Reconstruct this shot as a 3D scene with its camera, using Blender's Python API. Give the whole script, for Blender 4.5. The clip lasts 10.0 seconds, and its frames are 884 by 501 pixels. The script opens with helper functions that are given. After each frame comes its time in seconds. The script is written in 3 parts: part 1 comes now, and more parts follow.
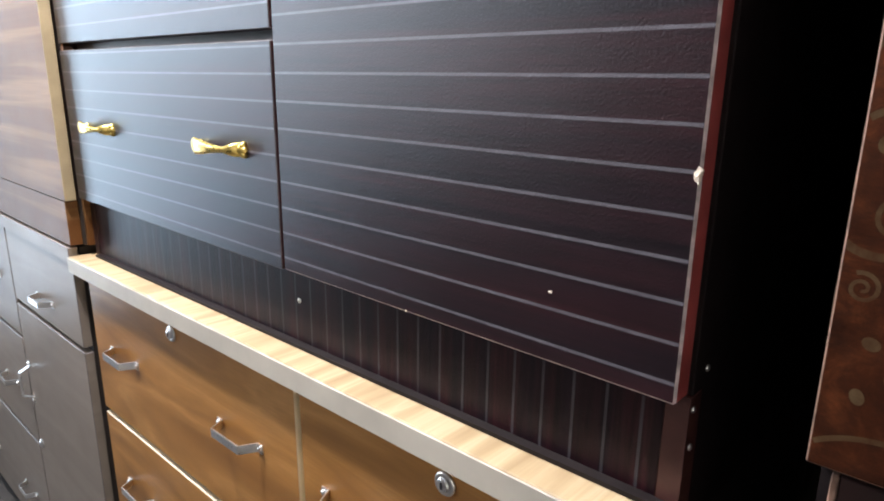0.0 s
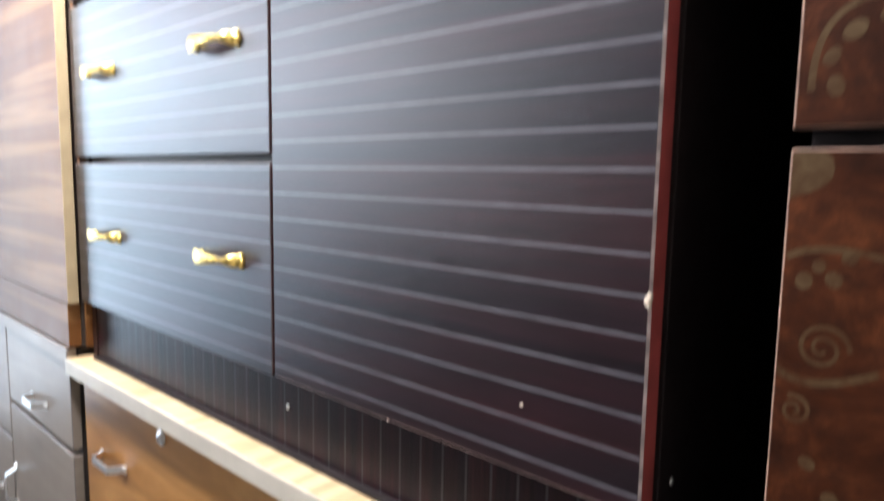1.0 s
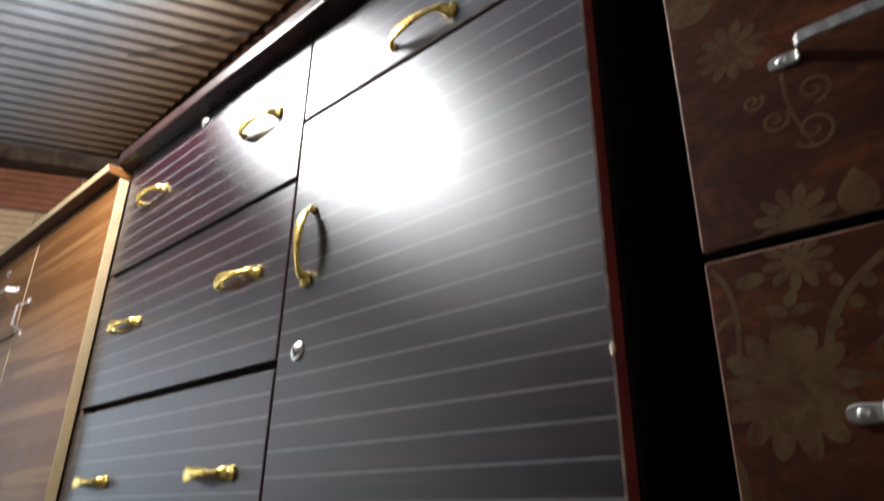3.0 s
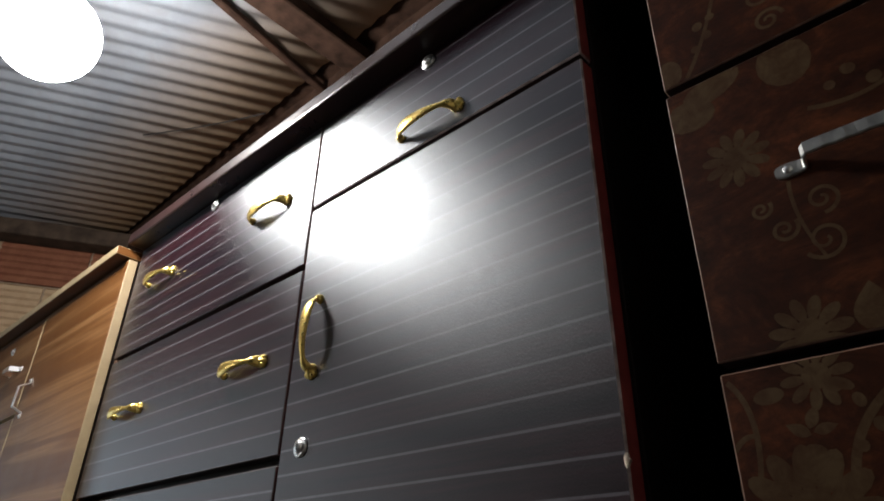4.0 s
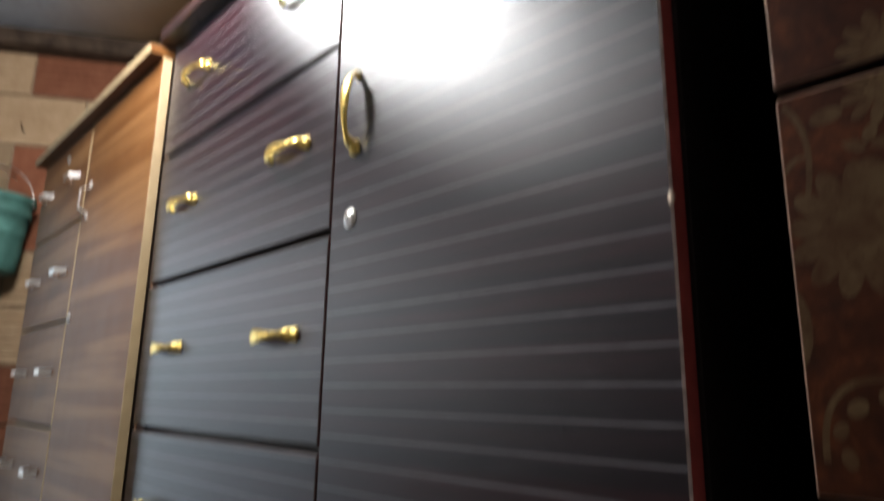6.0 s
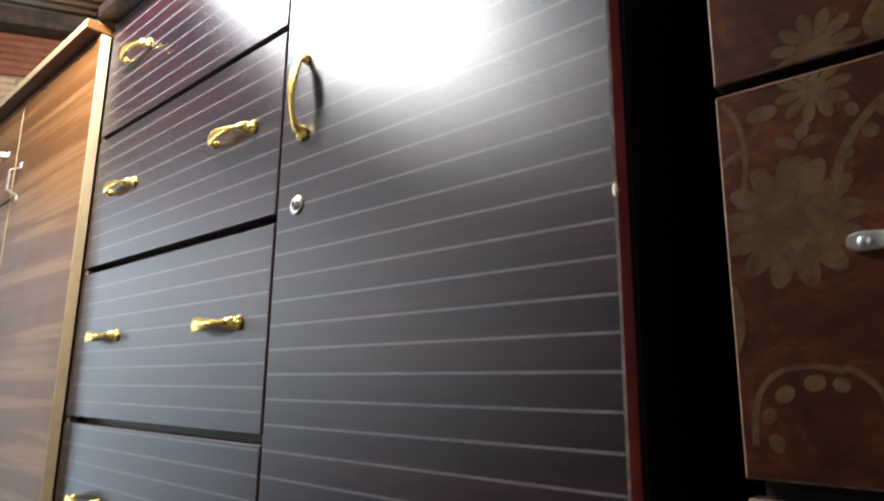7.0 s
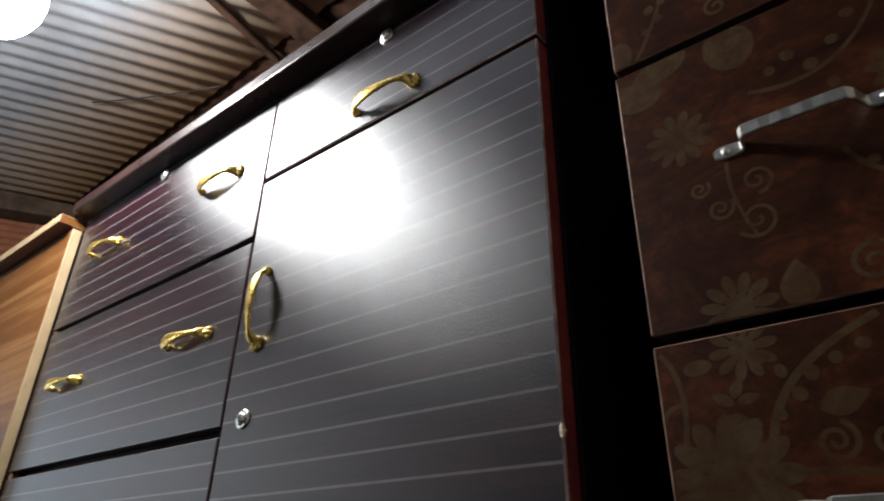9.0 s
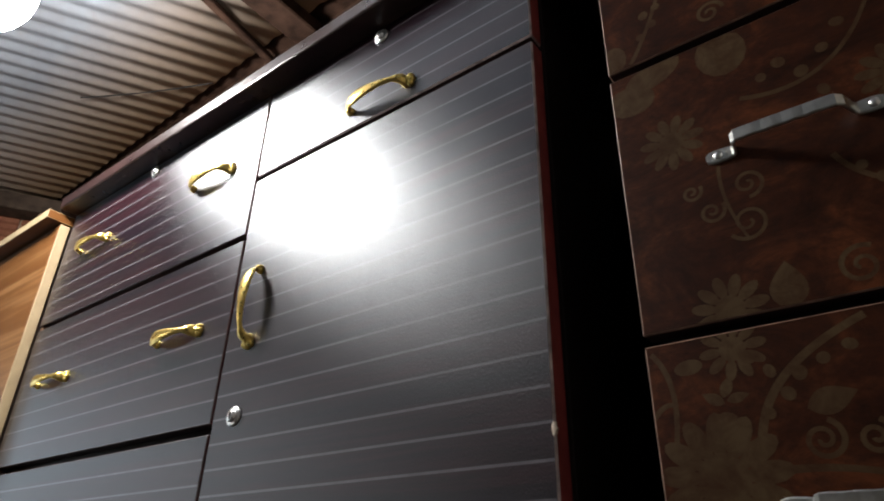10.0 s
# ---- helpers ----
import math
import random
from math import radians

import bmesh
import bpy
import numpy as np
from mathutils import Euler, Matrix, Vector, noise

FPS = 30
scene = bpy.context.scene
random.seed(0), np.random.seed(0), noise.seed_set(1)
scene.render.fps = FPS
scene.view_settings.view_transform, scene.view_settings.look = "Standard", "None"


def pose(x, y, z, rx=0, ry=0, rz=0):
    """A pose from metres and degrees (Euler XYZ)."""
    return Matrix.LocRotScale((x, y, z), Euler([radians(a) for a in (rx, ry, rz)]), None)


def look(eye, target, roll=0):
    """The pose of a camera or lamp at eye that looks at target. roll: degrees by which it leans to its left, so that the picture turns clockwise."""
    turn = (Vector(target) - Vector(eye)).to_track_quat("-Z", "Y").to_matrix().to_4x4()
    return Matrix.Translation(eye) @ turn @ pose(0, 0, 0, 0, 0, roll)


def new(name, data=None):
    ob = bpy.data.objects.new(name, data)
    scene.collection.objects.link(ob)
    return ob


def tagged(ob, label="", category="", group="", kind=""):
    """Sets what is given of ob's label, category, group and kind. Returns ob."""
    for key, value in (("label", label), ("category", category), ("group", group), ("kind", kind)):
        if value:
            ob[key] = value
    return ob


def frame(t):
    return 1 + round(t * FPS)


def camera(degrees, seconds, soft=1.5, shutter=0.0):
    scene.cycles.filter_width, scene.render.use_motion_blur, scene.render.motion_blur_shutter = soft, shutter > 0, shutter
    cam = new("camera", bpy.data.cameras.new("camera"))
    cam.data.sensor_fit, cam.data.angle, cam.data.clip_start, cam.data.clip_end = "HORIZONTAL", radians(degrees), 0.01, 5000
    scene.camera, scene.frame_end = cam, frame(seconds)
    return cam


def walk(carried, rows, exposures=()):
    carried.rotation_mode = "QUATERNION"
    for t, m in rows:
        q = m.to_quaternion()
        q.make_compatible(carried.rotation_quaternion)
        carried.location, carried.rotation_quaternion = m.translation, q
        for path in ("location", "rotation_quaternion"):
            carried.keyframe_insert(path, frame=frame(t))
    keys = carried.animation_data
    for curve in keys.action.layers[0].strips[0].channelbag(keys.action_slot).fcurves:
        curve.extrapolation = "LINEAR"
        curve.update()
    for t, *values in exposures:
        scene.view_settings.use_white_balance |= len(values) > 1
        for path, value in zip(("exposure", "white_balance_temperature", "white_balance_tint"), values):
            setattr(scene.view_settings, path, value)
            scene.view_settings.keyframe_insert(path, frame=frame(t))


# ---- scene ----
cam = camera(68.7, 10.0, soft=1.85, shutter=0.5)
PATH = [
    (0, (0.647, -0.418, 1.167), (-0.657, 1.008, 0.651), 0.7),
    (0.5, (0.656, -0.42, 1.168), (-0.686, 0.972, 0.659), 0.4),
    (1, (0.686, -0.432, 1.193), (-0.66, 1.03, 0.965), 1.0),
    (1.5, (0.711, -0.458, 1.231), (-0.689, 0.958, 1.414), 1.1),
    (2, (0.716, -0.465, 1.256), (-0.63, 0.964, 1.634), 1.3),
    (2.5, (0.719, -0.47, 1.279), (-0.61, 0.92, 1.83), 1.5),
    (3, (0.733, -0.47, 1.301), (-0.514, 0.885, 2.081), 0.9),
    (3.2, (0.74, -0.477, 1.312), (-0.487, 0.851, 2.167), 0.5),
    (4.5, (0.735, -0.474, 1.333), (-0.467, 0.795, 2.304), 1.2),
    (5, (0.733, -0.462, 1.319), (-0.478, 0.822, 2.259), 0.9),
    (5.5, (0.729, -0.458, 1.292), (-0.594, 0.853, 2.021), 0.3),
    (6, (0.72, -0.463, 1.278), (-0.701, 0.873, 1.72), 0.9),
    (6.2, (0.713, -0.464, 1.272), (-0.717, 0.914, 1.509), 0.7),
    (7.3, (0.727, -0.459, 1.285), (-0.558, 0.994, 1.774), 0.8),
    (7.5, (0.731, -0.451, 1.294), (-0.559, 0.983, 1.823), 0.9),
    (8, (0.731, -0.465, 1.301), (-0.496, 0.929, 2.042), 1.1),
    (8.5, (0.73, -0.467, 1.314), (-0.475, 0.868, 2.188), 1.8),
    (9, (0.742, -0.464, 1.319), (-0.379, 0.904, 2.252), 1.2),
    (9.5, (0.744, -0.461, 1.317), (-0.313, 0.95, 2.26), 1.2),
    (10, (0.739, -0.471, 1.315), (-0.35, 0.92, 2.252), 1.3),
]
EXPOSURES = [
    (0, 2.08, 6250, 13), (0.7, 2.1, 6250, 13), (1, 2.33, 6250, 13), (1.2, 2.42, 6250, 13), (1.5, 2.38, 6500, 12), (2, 1.85, 6850, 13),
    (2.5, 1, 6850, 13), (3, 0.4, 6750, 12), (3.2, 0.1, 6750, 12), (4.5, -0.5, 6750, 12), (5, -0.42, 6750, 12),
    (5.5, -0.03, 6850, 13), (6, 0.35, 6850, 13), (6.2, 0.55, 6850, 13), (7.3, 1.1, 6750, 12), (7.5, 1.15, 6750, 12),
    (8, 0.57, 6750, 12), (8.5, 0.12, 6750, 12), (9, -0.05, 6750, 12), (10, -0.03, 6750, 12),
]
walk(cam, [(t, look(eye, target, roll)) for t, eye, target, roll in PATH], EXPOSURES)

# ---- world and light: dim daylight from a doorway, one bright bulb ----
world = bpy.data.worlds.new("sky")
scene.world = world
world.use_nodes = True
wn = world.node_tree.nodes
sky = wn.new("ShaderNodeTexSky")
sky.sky_type = "NISHITA"
sky.sun_disc = False
sky.sun_elevation = radians(50)
sky.sun_rotation = radians(100)
wn["Background"].inputs["Strength"].default_value = 0.1
world.node_tree.links.new(sky.outputs["Color"], wn["Background"].inputs["Color"])

LAMP_AT = Vector((-0.400, -0.356, 2.258))
LAMP_STRENGTH = 175.0
DOOR_WATTS = 10.0
WINDOW_WATTS = 40.0

# the far wall runs askew to the row of cupboards: base point and direction
WALL_P = Vector((-2.19, -0.03, 0))
WALL_D = Vector((0.525, 0.851, 0)).normalized()
WALL_N = Vector((WALL_D.y, -WALL_D.x, 0))      # into the room
DOOR_U0, DOOR_U1, DOOR_H = -1.45, -0.42, 2.1
WIN_U0, WIN_U1, WIN_Z0, WIN_Z1 = -4.45, -2.92, 2.00, 2.43


def daylight(name, u0, u1, z0, z1, watts, color):
    """Sky light that comes in through an opening of the end wall."""
    day = bpy.data.lights.new(name, "AREA")
    day.shape, day.size, day.size_y = "RECTANGLE", u1 - u0 - 0.04, z1 - z0 - 0.04
    day.energy, day.color = watts, color
    ob = new(name, day)
    c = WALL_P + WALL_D * (u0 + u1) / 2 + Vector((0, 0, (z0 + z1) / 2)) - WALL_N * 0.1
    ob.matrix_world = look(c, c + WALL_N)


daylight("doorway_daylight", DOOR_U0, DOOR_U1, 0.1, DOOR_H, DOOR_WATTS, (0.70, 0.86, 1.0))
daylight("window_daylight", WIN_U0, WIN_U1, WIN_Z0, WIN_Z1, WINDOW_WATTS, (0.97, 0.98, 1.0))


# ---- materials ----
def mat(name, rough=0.5, metal=0.0):
    m = bpy.data.materials.new(name)
    m.use_nodes = True
    b = m.node_tree.nodes["Principled BSDF"]
    b.inputs["Roughness"].default_value = rough
    b.inputs["Metallic"].default_value = metal
    return m, m.node_tree.nodes, m.node_tree.links, b


def node(ns, kind, **values):
    n = ns.new(kind)
    for k, v in values.items():
        n.inputs[k.replace("_", " ")].default_value = v
    return n


def coords(ns, ls, scale, kind="Object", turn=(0, 0, 0)):
    tc = ns.new("ShaderNodeTexCoord")
    mp = ns.new("ShaderNodeMapping")
    mp.inputs["Scale"].default_value = scale
    mp.inputs["Rotation"].default_value = [radians(a) for a in turn]
    ls.new(tc.outputs[kind], mp.inputs["Vector"])
    return mp.outputs["Vector"]


def ramp(ns, ls, fac, stops):
    r = ns.new("ShaderNodeValToRGB")
    while len(r.color_ramp.elements) < len(stops):
        r.color_ramp.elements.new(0.5)
    for e, (p, c) in zip(r.color_ramp.elements, stops):
        e.position, e.color = p, (*c, 1)
    ls.new(fac, r.inputs["Fac"])
    return r.outputs["Color"]


def noise_out(ns, ls, vec, scale, detail=4.0, rough=0.55, distortion=0.0):
    n = node(ns, "ShaderNodeTexNoise", Scale=scale, Detail=detail, Roughness=rough, Distortion=distortion)
    ls.new(vec, n.inputs["Vector"])
    return n.outputs["Fac"]


def bumped(ns, ls, b, height, strength, distance=0.001):
    bp = node(ns, "ShaderNodeBump", Strength=strength, Distance=distance)
    ls.new(height, bp.inputs["Height"])
    ls.new(bp.outputs["Normal"], b.inputs["Normal"])
    ls.new(bp.outputs["Normal"], b.inputs["Coat Normal"])


def rough_from(ns, ls, b, fac, lo, hi):
    mr = ns.new("ShaderNodeMapRange")
    mr.inputs["To Min"].default_value, mr.inputs["To Max"].default_value = lo, hi
    ls.new(fac, mr.inputs["Value"])
    ls.new(mr.outputs["Result"], b.inputs["Roughness"])


def mixed(ns, ls, fac, a, b_):
    mx = ns.new("ShaderNodeMix")
    mx.data_type = "RGBA"
    for sock, v in ((mx.inputs["Factor"], fac), (mx.inputs["A"], a), (mx.inputs["B"], b_)):
        if isinstance(v, (tuple, float)):
            sock.default_value = (*v, 1) if isinstance(v, tuple) else v
        else:
            ls.new(v, sock)
    return mx.outputs["Result"]


def plain(name, color, rough=0.5, metal=0.0, vary=0.25, scale=20.0, bump=0.0, gloss=0.5):
    """A surface of one colour with stains and a fine grain."""
    m, ns, ls, b = mat(name, rough, metal)
    v = coords(ns, ls, (1, 1, 1))
    n = noise_out(ns, ls, v, scale, 6)
    lo, hi = [tuple(c * k for c in color) for k in (1 - vary, 1 + vary)]
    ls.new(ramp(ns, ls, n, [(0.3, lo), (0.7, hi)]), b.inputs["Base Color"])
    rough_from(ns, ls, b, noise_out(ns, ls, v, scale * 3, 4), max(rough - 0.08, 0.02), rough + 0.08)
    b.inputs["Specular IOR Level"].default_value = gloss
    if bump:
        bumped(ns, ls, b, noise_out(ns, ls, v, scale * 8, 3), bump)
    return m


def pinstripe(name, along, pitch=0.0300, phase=0.0, rough=(0.40, 0.44), ior=1.88, line_color=(0.150, 0.142, 0.160)):
    """Dark wood-print laminate with thin pale lines; along: the axis that counts the lines."""
    m, ns, ls, b = mat(name, 0.42)
    b.inputs["Specular IOR Level"].default_value = 0.0
    tc = ns.new("ShaderNodeTexCoord")
    sep = ns.new("ShaderNodeSeparateXYZ")
    ls.new(tc.outputs["Object"], sep.inputs[0])

    def math_node(op, a, v):
        n = ns.new("ShaderNodeMath")
        n.operation = op
        ls.new(a, n.inputs[0])
        if isinstance(v, float):
            n.inputs[1].default_value = v
        else:
            ls.new(v, n.inputs[1])
        return n.outputs[0]
    k = math_node("DIVIDE", math_node("SUBTRACT", sep.outputs[along], phase), pitch)
    f = math_node("FRACT", math_node("ADD", k, 100.5), 0.0)
    d = math_node("ABSOLUTE", math_node("SUBTRACT", f, 0.5), 0.0)
    line = ns.new("ShaderNodeMapRange")
    line.inputs["From Min"].default_value, line.inputs["From Max"].default_value = 0.032, 0.055
    line.inputs["To Min"].default_value, line.inputs["To Max"].default_value = 1.0, 0.0
    ls.new(d, line.inputs["Value"])
    stretch = (1.2, 1, 30) if along == "Z" else (30, 1, 1.2)
    v = coords(ns, ls, stretch)
    grain = noise_out(ns, ls, v, 6, 6, 0.6, 0.4)
    bands = noise_out(ns, ls, coords(ns, ls, (0.25, 1, 14) if along == "Z" else (14, 1, 0.25)), 2.2, 2)
    wood = ramp(ns, ls, grain, [(0.32, (0.0085, 0.0023, 0.0035)), (0.68, (0.0310, 0.0074, 0.0108))])
    cool = ramp(ns, ls, grain, [(0.32, (0.0042, 0.0018, 0.0036)), (0.68, (0.0140, 0.0055, 0.0098))])
    base = mixed(ns, ls, ramp(ns, ls, bands, [(0.42, (0, 0, 0)), (0.58, (1, 1, 1))]), wood, cool)
    fade = noise_out(ns, ls, coords(ns, ls, (9, 1, 9)), 4, 3)
    fl = math_node("MULTIPLY", line.outputs["Result"], ramp(ns, ls, fade, [(0.25, (0.55,) * 3), (0.7, (0.95,) * 3)]))
    ls.new(mixed(ns, ls, fl, base, line_color), b.inputs["Base Color"])
    fine = noise_out(ns, ls, coords(ns, ls, (1, 1, 1)), 400, 3, 0.7)
    smear = noise_out(ns, ls, coords(ns, ls, (1, 1, 1)), 9, 5)
    # satin sheen with a soft round lobe over the printed paper
    sheen = ns.new("ShaderNodeBsdfGlossy")
    sheen.distribution = "BECKMANN"
    sheen.inputs["Color"].default_value = (0.88, 0.95, 1.0, 1)
    mr = ns.new("ShaderNodeMapRange")
    mr.inputs["To Min"].default_value, mr.inputs["To Max"].default_value = rough
    ls.new(smear, mr.inputs["Value"])
    ls.new(mr.outputs["Result"], sheen.inputs["Roughness"])
    bp = node(ns, "ShaderNodeBump", Strength=0.45, Distance=0.0007)
    ls.new(fine, bp.inputs["Height"])
    fr = node(ns, "ShaderNodeFresnel", IOR=ior)
    for sock in (sheen.inputs["Normal"], b.inputs["Normal"], fr.inputs["Normal"]):
        ls.new(bp.outputs["Normal"], sock)
    over = ns.new("ShaderNodeMixShader")
    ls.new(fr.outputs[0], over.inputs[0])
    ls.new(b.outputs[0], over.inputs[1])
    ls.new(sheen.outputs[0], over.inputs[2])
    ls.new(over.outputs[0], ns["Material Output"].inputs["Surface"])
    return m


def wood_print(name, dark, mid, light, scale=(1.0, 1, 9.0), rough=0.35, turn=(0, 0, 0), swirl=1.2, gloss=0.5, streaks=0.35):
    """Wood-print laminate: broad flowing bands and fine grain."""
    m, ns, ls, b = mat(name, rough)
    b.inputs["Specular IOR Level"].default_value = gloss
    v = coords(ns, ls, scale, turn=turn)
    broad = noise_out(ns, ls, v, 1.6, 3, 0.5, swirl)
    fine = noise_out(ns, ls, coords(ns, ls, (scale[0] * 3, 1, scale[2] * 12), turn=turn), 5, 5, 0.65)
    base = ramp(ns, ls, broad, [(0.30, dark), (0.50, mid), (0.58, light), (0.66, mid)])
    ls.new(mixed(ns, ls, ramp(ns, ls, fine, [(0.35, (0, 0, 0)), (0.72, (streaks,) * 3)]), base, tuple(c * 0.62 for c in mid)),
           b.inputs["Base Color"])
    plainv = coords(ns, ls, (1, 1, 1))
    rough_from(ns, ls, b, noise_out(ns, ls, plainv, 12, 5), rough - 0.06, rough + 0.08)
    bumped(ns, ls, b, noise_out(ns, ls, plainv, 380, 2), 0.15, 0.0005)
    return m


STRIPE = 0.016
M_DOOR = pinstripe("striped_laminate", "Z", phase=STRIPE)
M_RAIL = pinstripe("striped_laminate_upright", "X", 0.0304, 0.0270, (0.45, 0.55), 1.35, (0.060, 0.056, 0.062))
M_EDGE_RED = plain("red_edge_band", (0.36, 0.070, 0.064), 0.34, vary=0.3, scale=30)
M_WORN = plain("worn_edge", (0.54, 0.45, 0.44), 0.45, vary=0.5, scale=60)
M_WORN_BROWN = plain("worn_brown_edge", (0.20, 0.115, 0.08), 0.5, vary=0.6, scale=50)
M_WORN_DARK = plain("worn_dark_edge", (0.13, 0.11, 0.11), 0.4, vary=0.5, scale=60)
M_CARCASS = plain("dark_red_brown_board", (0.030, 0.012, 0.010), 0.45, vary=0.35, scale=14, bump=0.1)
M_STILE = plain("red_brown_board", (0.052, 0.017, 0.014), 0.45, vary=0.35, scale=20)
M_CORNICE = plain("glossy_dark_red_brown_board", (0.020, 0.009, 0.008), 0.30, vary=0.35, scale=14, bump=0.1)
# side boards; also the dark colour of the plinth's shadow line
M_SIDE = plain("dark_side_board_and_shadow", (0.012, 0.008, 0.008), 0.6, vary=0.3, scale=14, gloss=0.2)
M_CHIP = plain("bare_particle_board", (0.74, 0.62, 0.50), 0.9, vary=0.3, scale=200, bump=0.5)
M_GOLD = plain("gold_plating", (1.0, 0.73, 0.22), 0.29, 0.93, vary=0.08, scale=60)
M_CHROME = plain("chrome", (0.95, 0.95, 0.94), 0.30, 1.0, vary=0.08, scale=60)
M_STEEL = plain("brushed_zinc", (0.74, 0.75, 0.72), 0.34, 1.0, vary=0.15, scale=70, bump=0.1)
M_SLOT = plain("dark_slot", (0.02, 0.02, 0.02), 0.6)
M_ORANGE = wood_print("orange_wood_laminate", (0.235, 0.096, 0.022), (0.41, 0.186, 0.046), (0.51, 0.252, 0.076), (1.3, 1, 7.0), 0.33, (0, -14, 0), streaks=0.5)
M_TOP = wood_print("pale_worktop_laminate", (0.33, 0.225, 0.115), (0.47, 0.350, 0.200), (0.53, 0.415, 0.255), (24, 2.2, 1), 0.42, (0, 0, 32), 0.4)
M_TOP_EDGE = plain("grey_worktop_edge", (0.50, 0.455, 0.375), 0.45, vary=0.12, scale=12)
M_CREAM = plain("cream_edge_band", (0.37, 0.285, 0.165), 0.5, vary=0.12, scale=25)
M_CREAM_PALE = plain("pale_cream_edge_band", (0.74, 0.60, 0.40), 0.4, vary=0.12, scale=25)
M_LIGHT = wood_print("light_wood_laminate", (0.122, 0.045, 0.012), (0.168, 0.070, 0.021), (0.30, 0.156, 0.062), (0.40, 1, 12), 0.42, (0, -3, 0), 0.4, 0.18, 0.5)
M_GREY = wood_print("grey_brown_laminate", (0.215, 0.172, 0.136), (0.240, 0.194, 0.155), (0.262, 0.214, 0.172), (1.0, 1, 8), 0.40, streaks=0.10)
M_INNER = plain("dark_inside", (0.02, 0.014, 0.011), 0.7)
M_IRON = plain("rusty_beam_paint", (0.040, 0.022, 0.015), 0.8, vary=0.5, scale=25, bump=0.3, gloss=0.12)
M_TIMBER = plain("grey_brown_timber", (0.075, 0.054, 0.040), 0.8, vary=0.45, scale=18, bump=0.3, gloss=0.2)
M_CABLE = plain("black_cable", (0.015, 0.015, 0.015), 0.5)
M_PLASTIC = plain("white_plastic", (0.75, 0.74, 0.70), 0.35, vary=0.05)
M_TEAL = plain("teal_plastic", (0.085, 0.245, 0.215), 0.7, vary=0.3, scale=15, bump=0.3)
M_MORTAR = plain("mortar", (0.36, 0.28, 0.20), 0.95, vary=0.3, scale=40, bump=0.6)
# pale tone picked so the unseen end wall acts as a reflector
M_BOUNCE = plain("pale_bounce_surface", (0.47, 0.43, 0.37), 0.9, vary=0.15, scale=5, bump=0.2)
M_FLOOR = plain("worn_cement_floor", (0.055, 0.048, 0.042), 0.85, vary=0.3, scale=6, bump=0.3)
M_PLASTER = plain("old_plaster", (0.065, 0.052, 0.040), 0.9, vary=0.25, scale=5, bump=0.3)


def rust_brown():
    m, ns, ls, b = mat("mottled_brown_laminate", 0.5)
    b.inputs["Specular IOR Level"].default_value = 0.13
    v = coords(ns, ls, (1, 1, 1.6))
    n = noise_out(ns, ls, v, 11, 9, 0.72, 0.8)
    f = noise_out(ns, ls, v, 70, 5, 0.65)
    base = ramp(ns, ls, n, [(0.32, (0.012, 0.0029, 0.0010)), (0.5, (0.048, 0.0128, 0.0042)), (0.66, (0.116, 0.0335, 0.0108))])
    ls.new(mixed(ns, ls, ramp(ns, ls, f, [(0.42, (0, 0, 0)), (0.68, (0.75,) * 3)]), base, (0.020, 0.0070, 0.0036)), b.inputs["Base Color"])
    rough_from(ns, ls, b, n, 0.44, 0.6)
    bumped(ns, ls, b, f, 0.2, 0.0006)
    return m


def sheet_metal():
    m, ns, ls, b = mat("weathered_zinc_sheet", 0.5, 0.15)
    v = coords(ns, ls, (1, 1, 1))
    n = noise_out(ns, ls, v, 3.5, 7, 0.65)
    f = noise_out(ns, ls, v, 30, 4)
    base = ramp(ns, ls, n, [(0.3, (0.23, 0.250, 0.280)), (0.55, (0.30, 0.335, 0.380)), (0.75, (0.37, 0.410, 0.465))])
    spotted = mixed(ns, ls, ramp(ns, ls, f, [(0.5, (0, 0, 0)), (0.8, (0.4,) * 3)]), base, (0.25, 0.24, 0.225))
    tc, sep = ns.new("ShaderNodeTexCoord"), ns.new("ShaderNodeSeparateXYZ")
    ls.new(tc.outputs["Object"], sep.inputs[0])
    add = ns.new("ShaderNodeMath")
    add.operation = "MULTIPLY_ADD"
    add.inputs[1].default_value = 0.25
    ls.new(n, add.inputs[0])
    ls.new(sep.outputs["Y"], add.inputs[2])
    rust = ramp(ns, ls, add.outputs[0], [(0.06, (0, 0, 0)), (0.42, (0.85,) * 3)])
    ls.new(mixed(ns, ls, rust, spotted, (0.47, 0.31, 0.16)), b.inputs["Base Color"])
    rough_from(ns, ls, b, f, 0.4, 0.62)
    return m


def clay(name, a, b_):
    m, ns, ls, bs = mat(name, 0.9)
    v = coords(ns, ls, (1, 1, 1))
    n = noise_out(ns, ls, v, 14, 6, 0.65)
    info = ns.new("ShaderNodeObjectInfo")
    base = ramp(ns, ls, n, [(0.3, a), (0.7, b_)])
    hsv = ns.new("ShaderNodeHueSaturation")
    mr = ns.new("ShaderNodeMapRange")
    mr.inputs["To Min"].default_value, mr.inputs["To Max"].default_value = 0.75, 1.2
    ls.new(info.outputs["Random"], mr.inputs["Value"])
    ls.new(mr.outputs["Result"], hsv.inputs["Value"])
    ls.new(base, hsv.inputs["Color"])
    ls.new(hsv.outputs["Color"], bs.inputs["Base Color"])
    bumped(ns, ls, bs, noise_out(ns, ls, v, 90, 4), 0.5, 0.002)
    return m


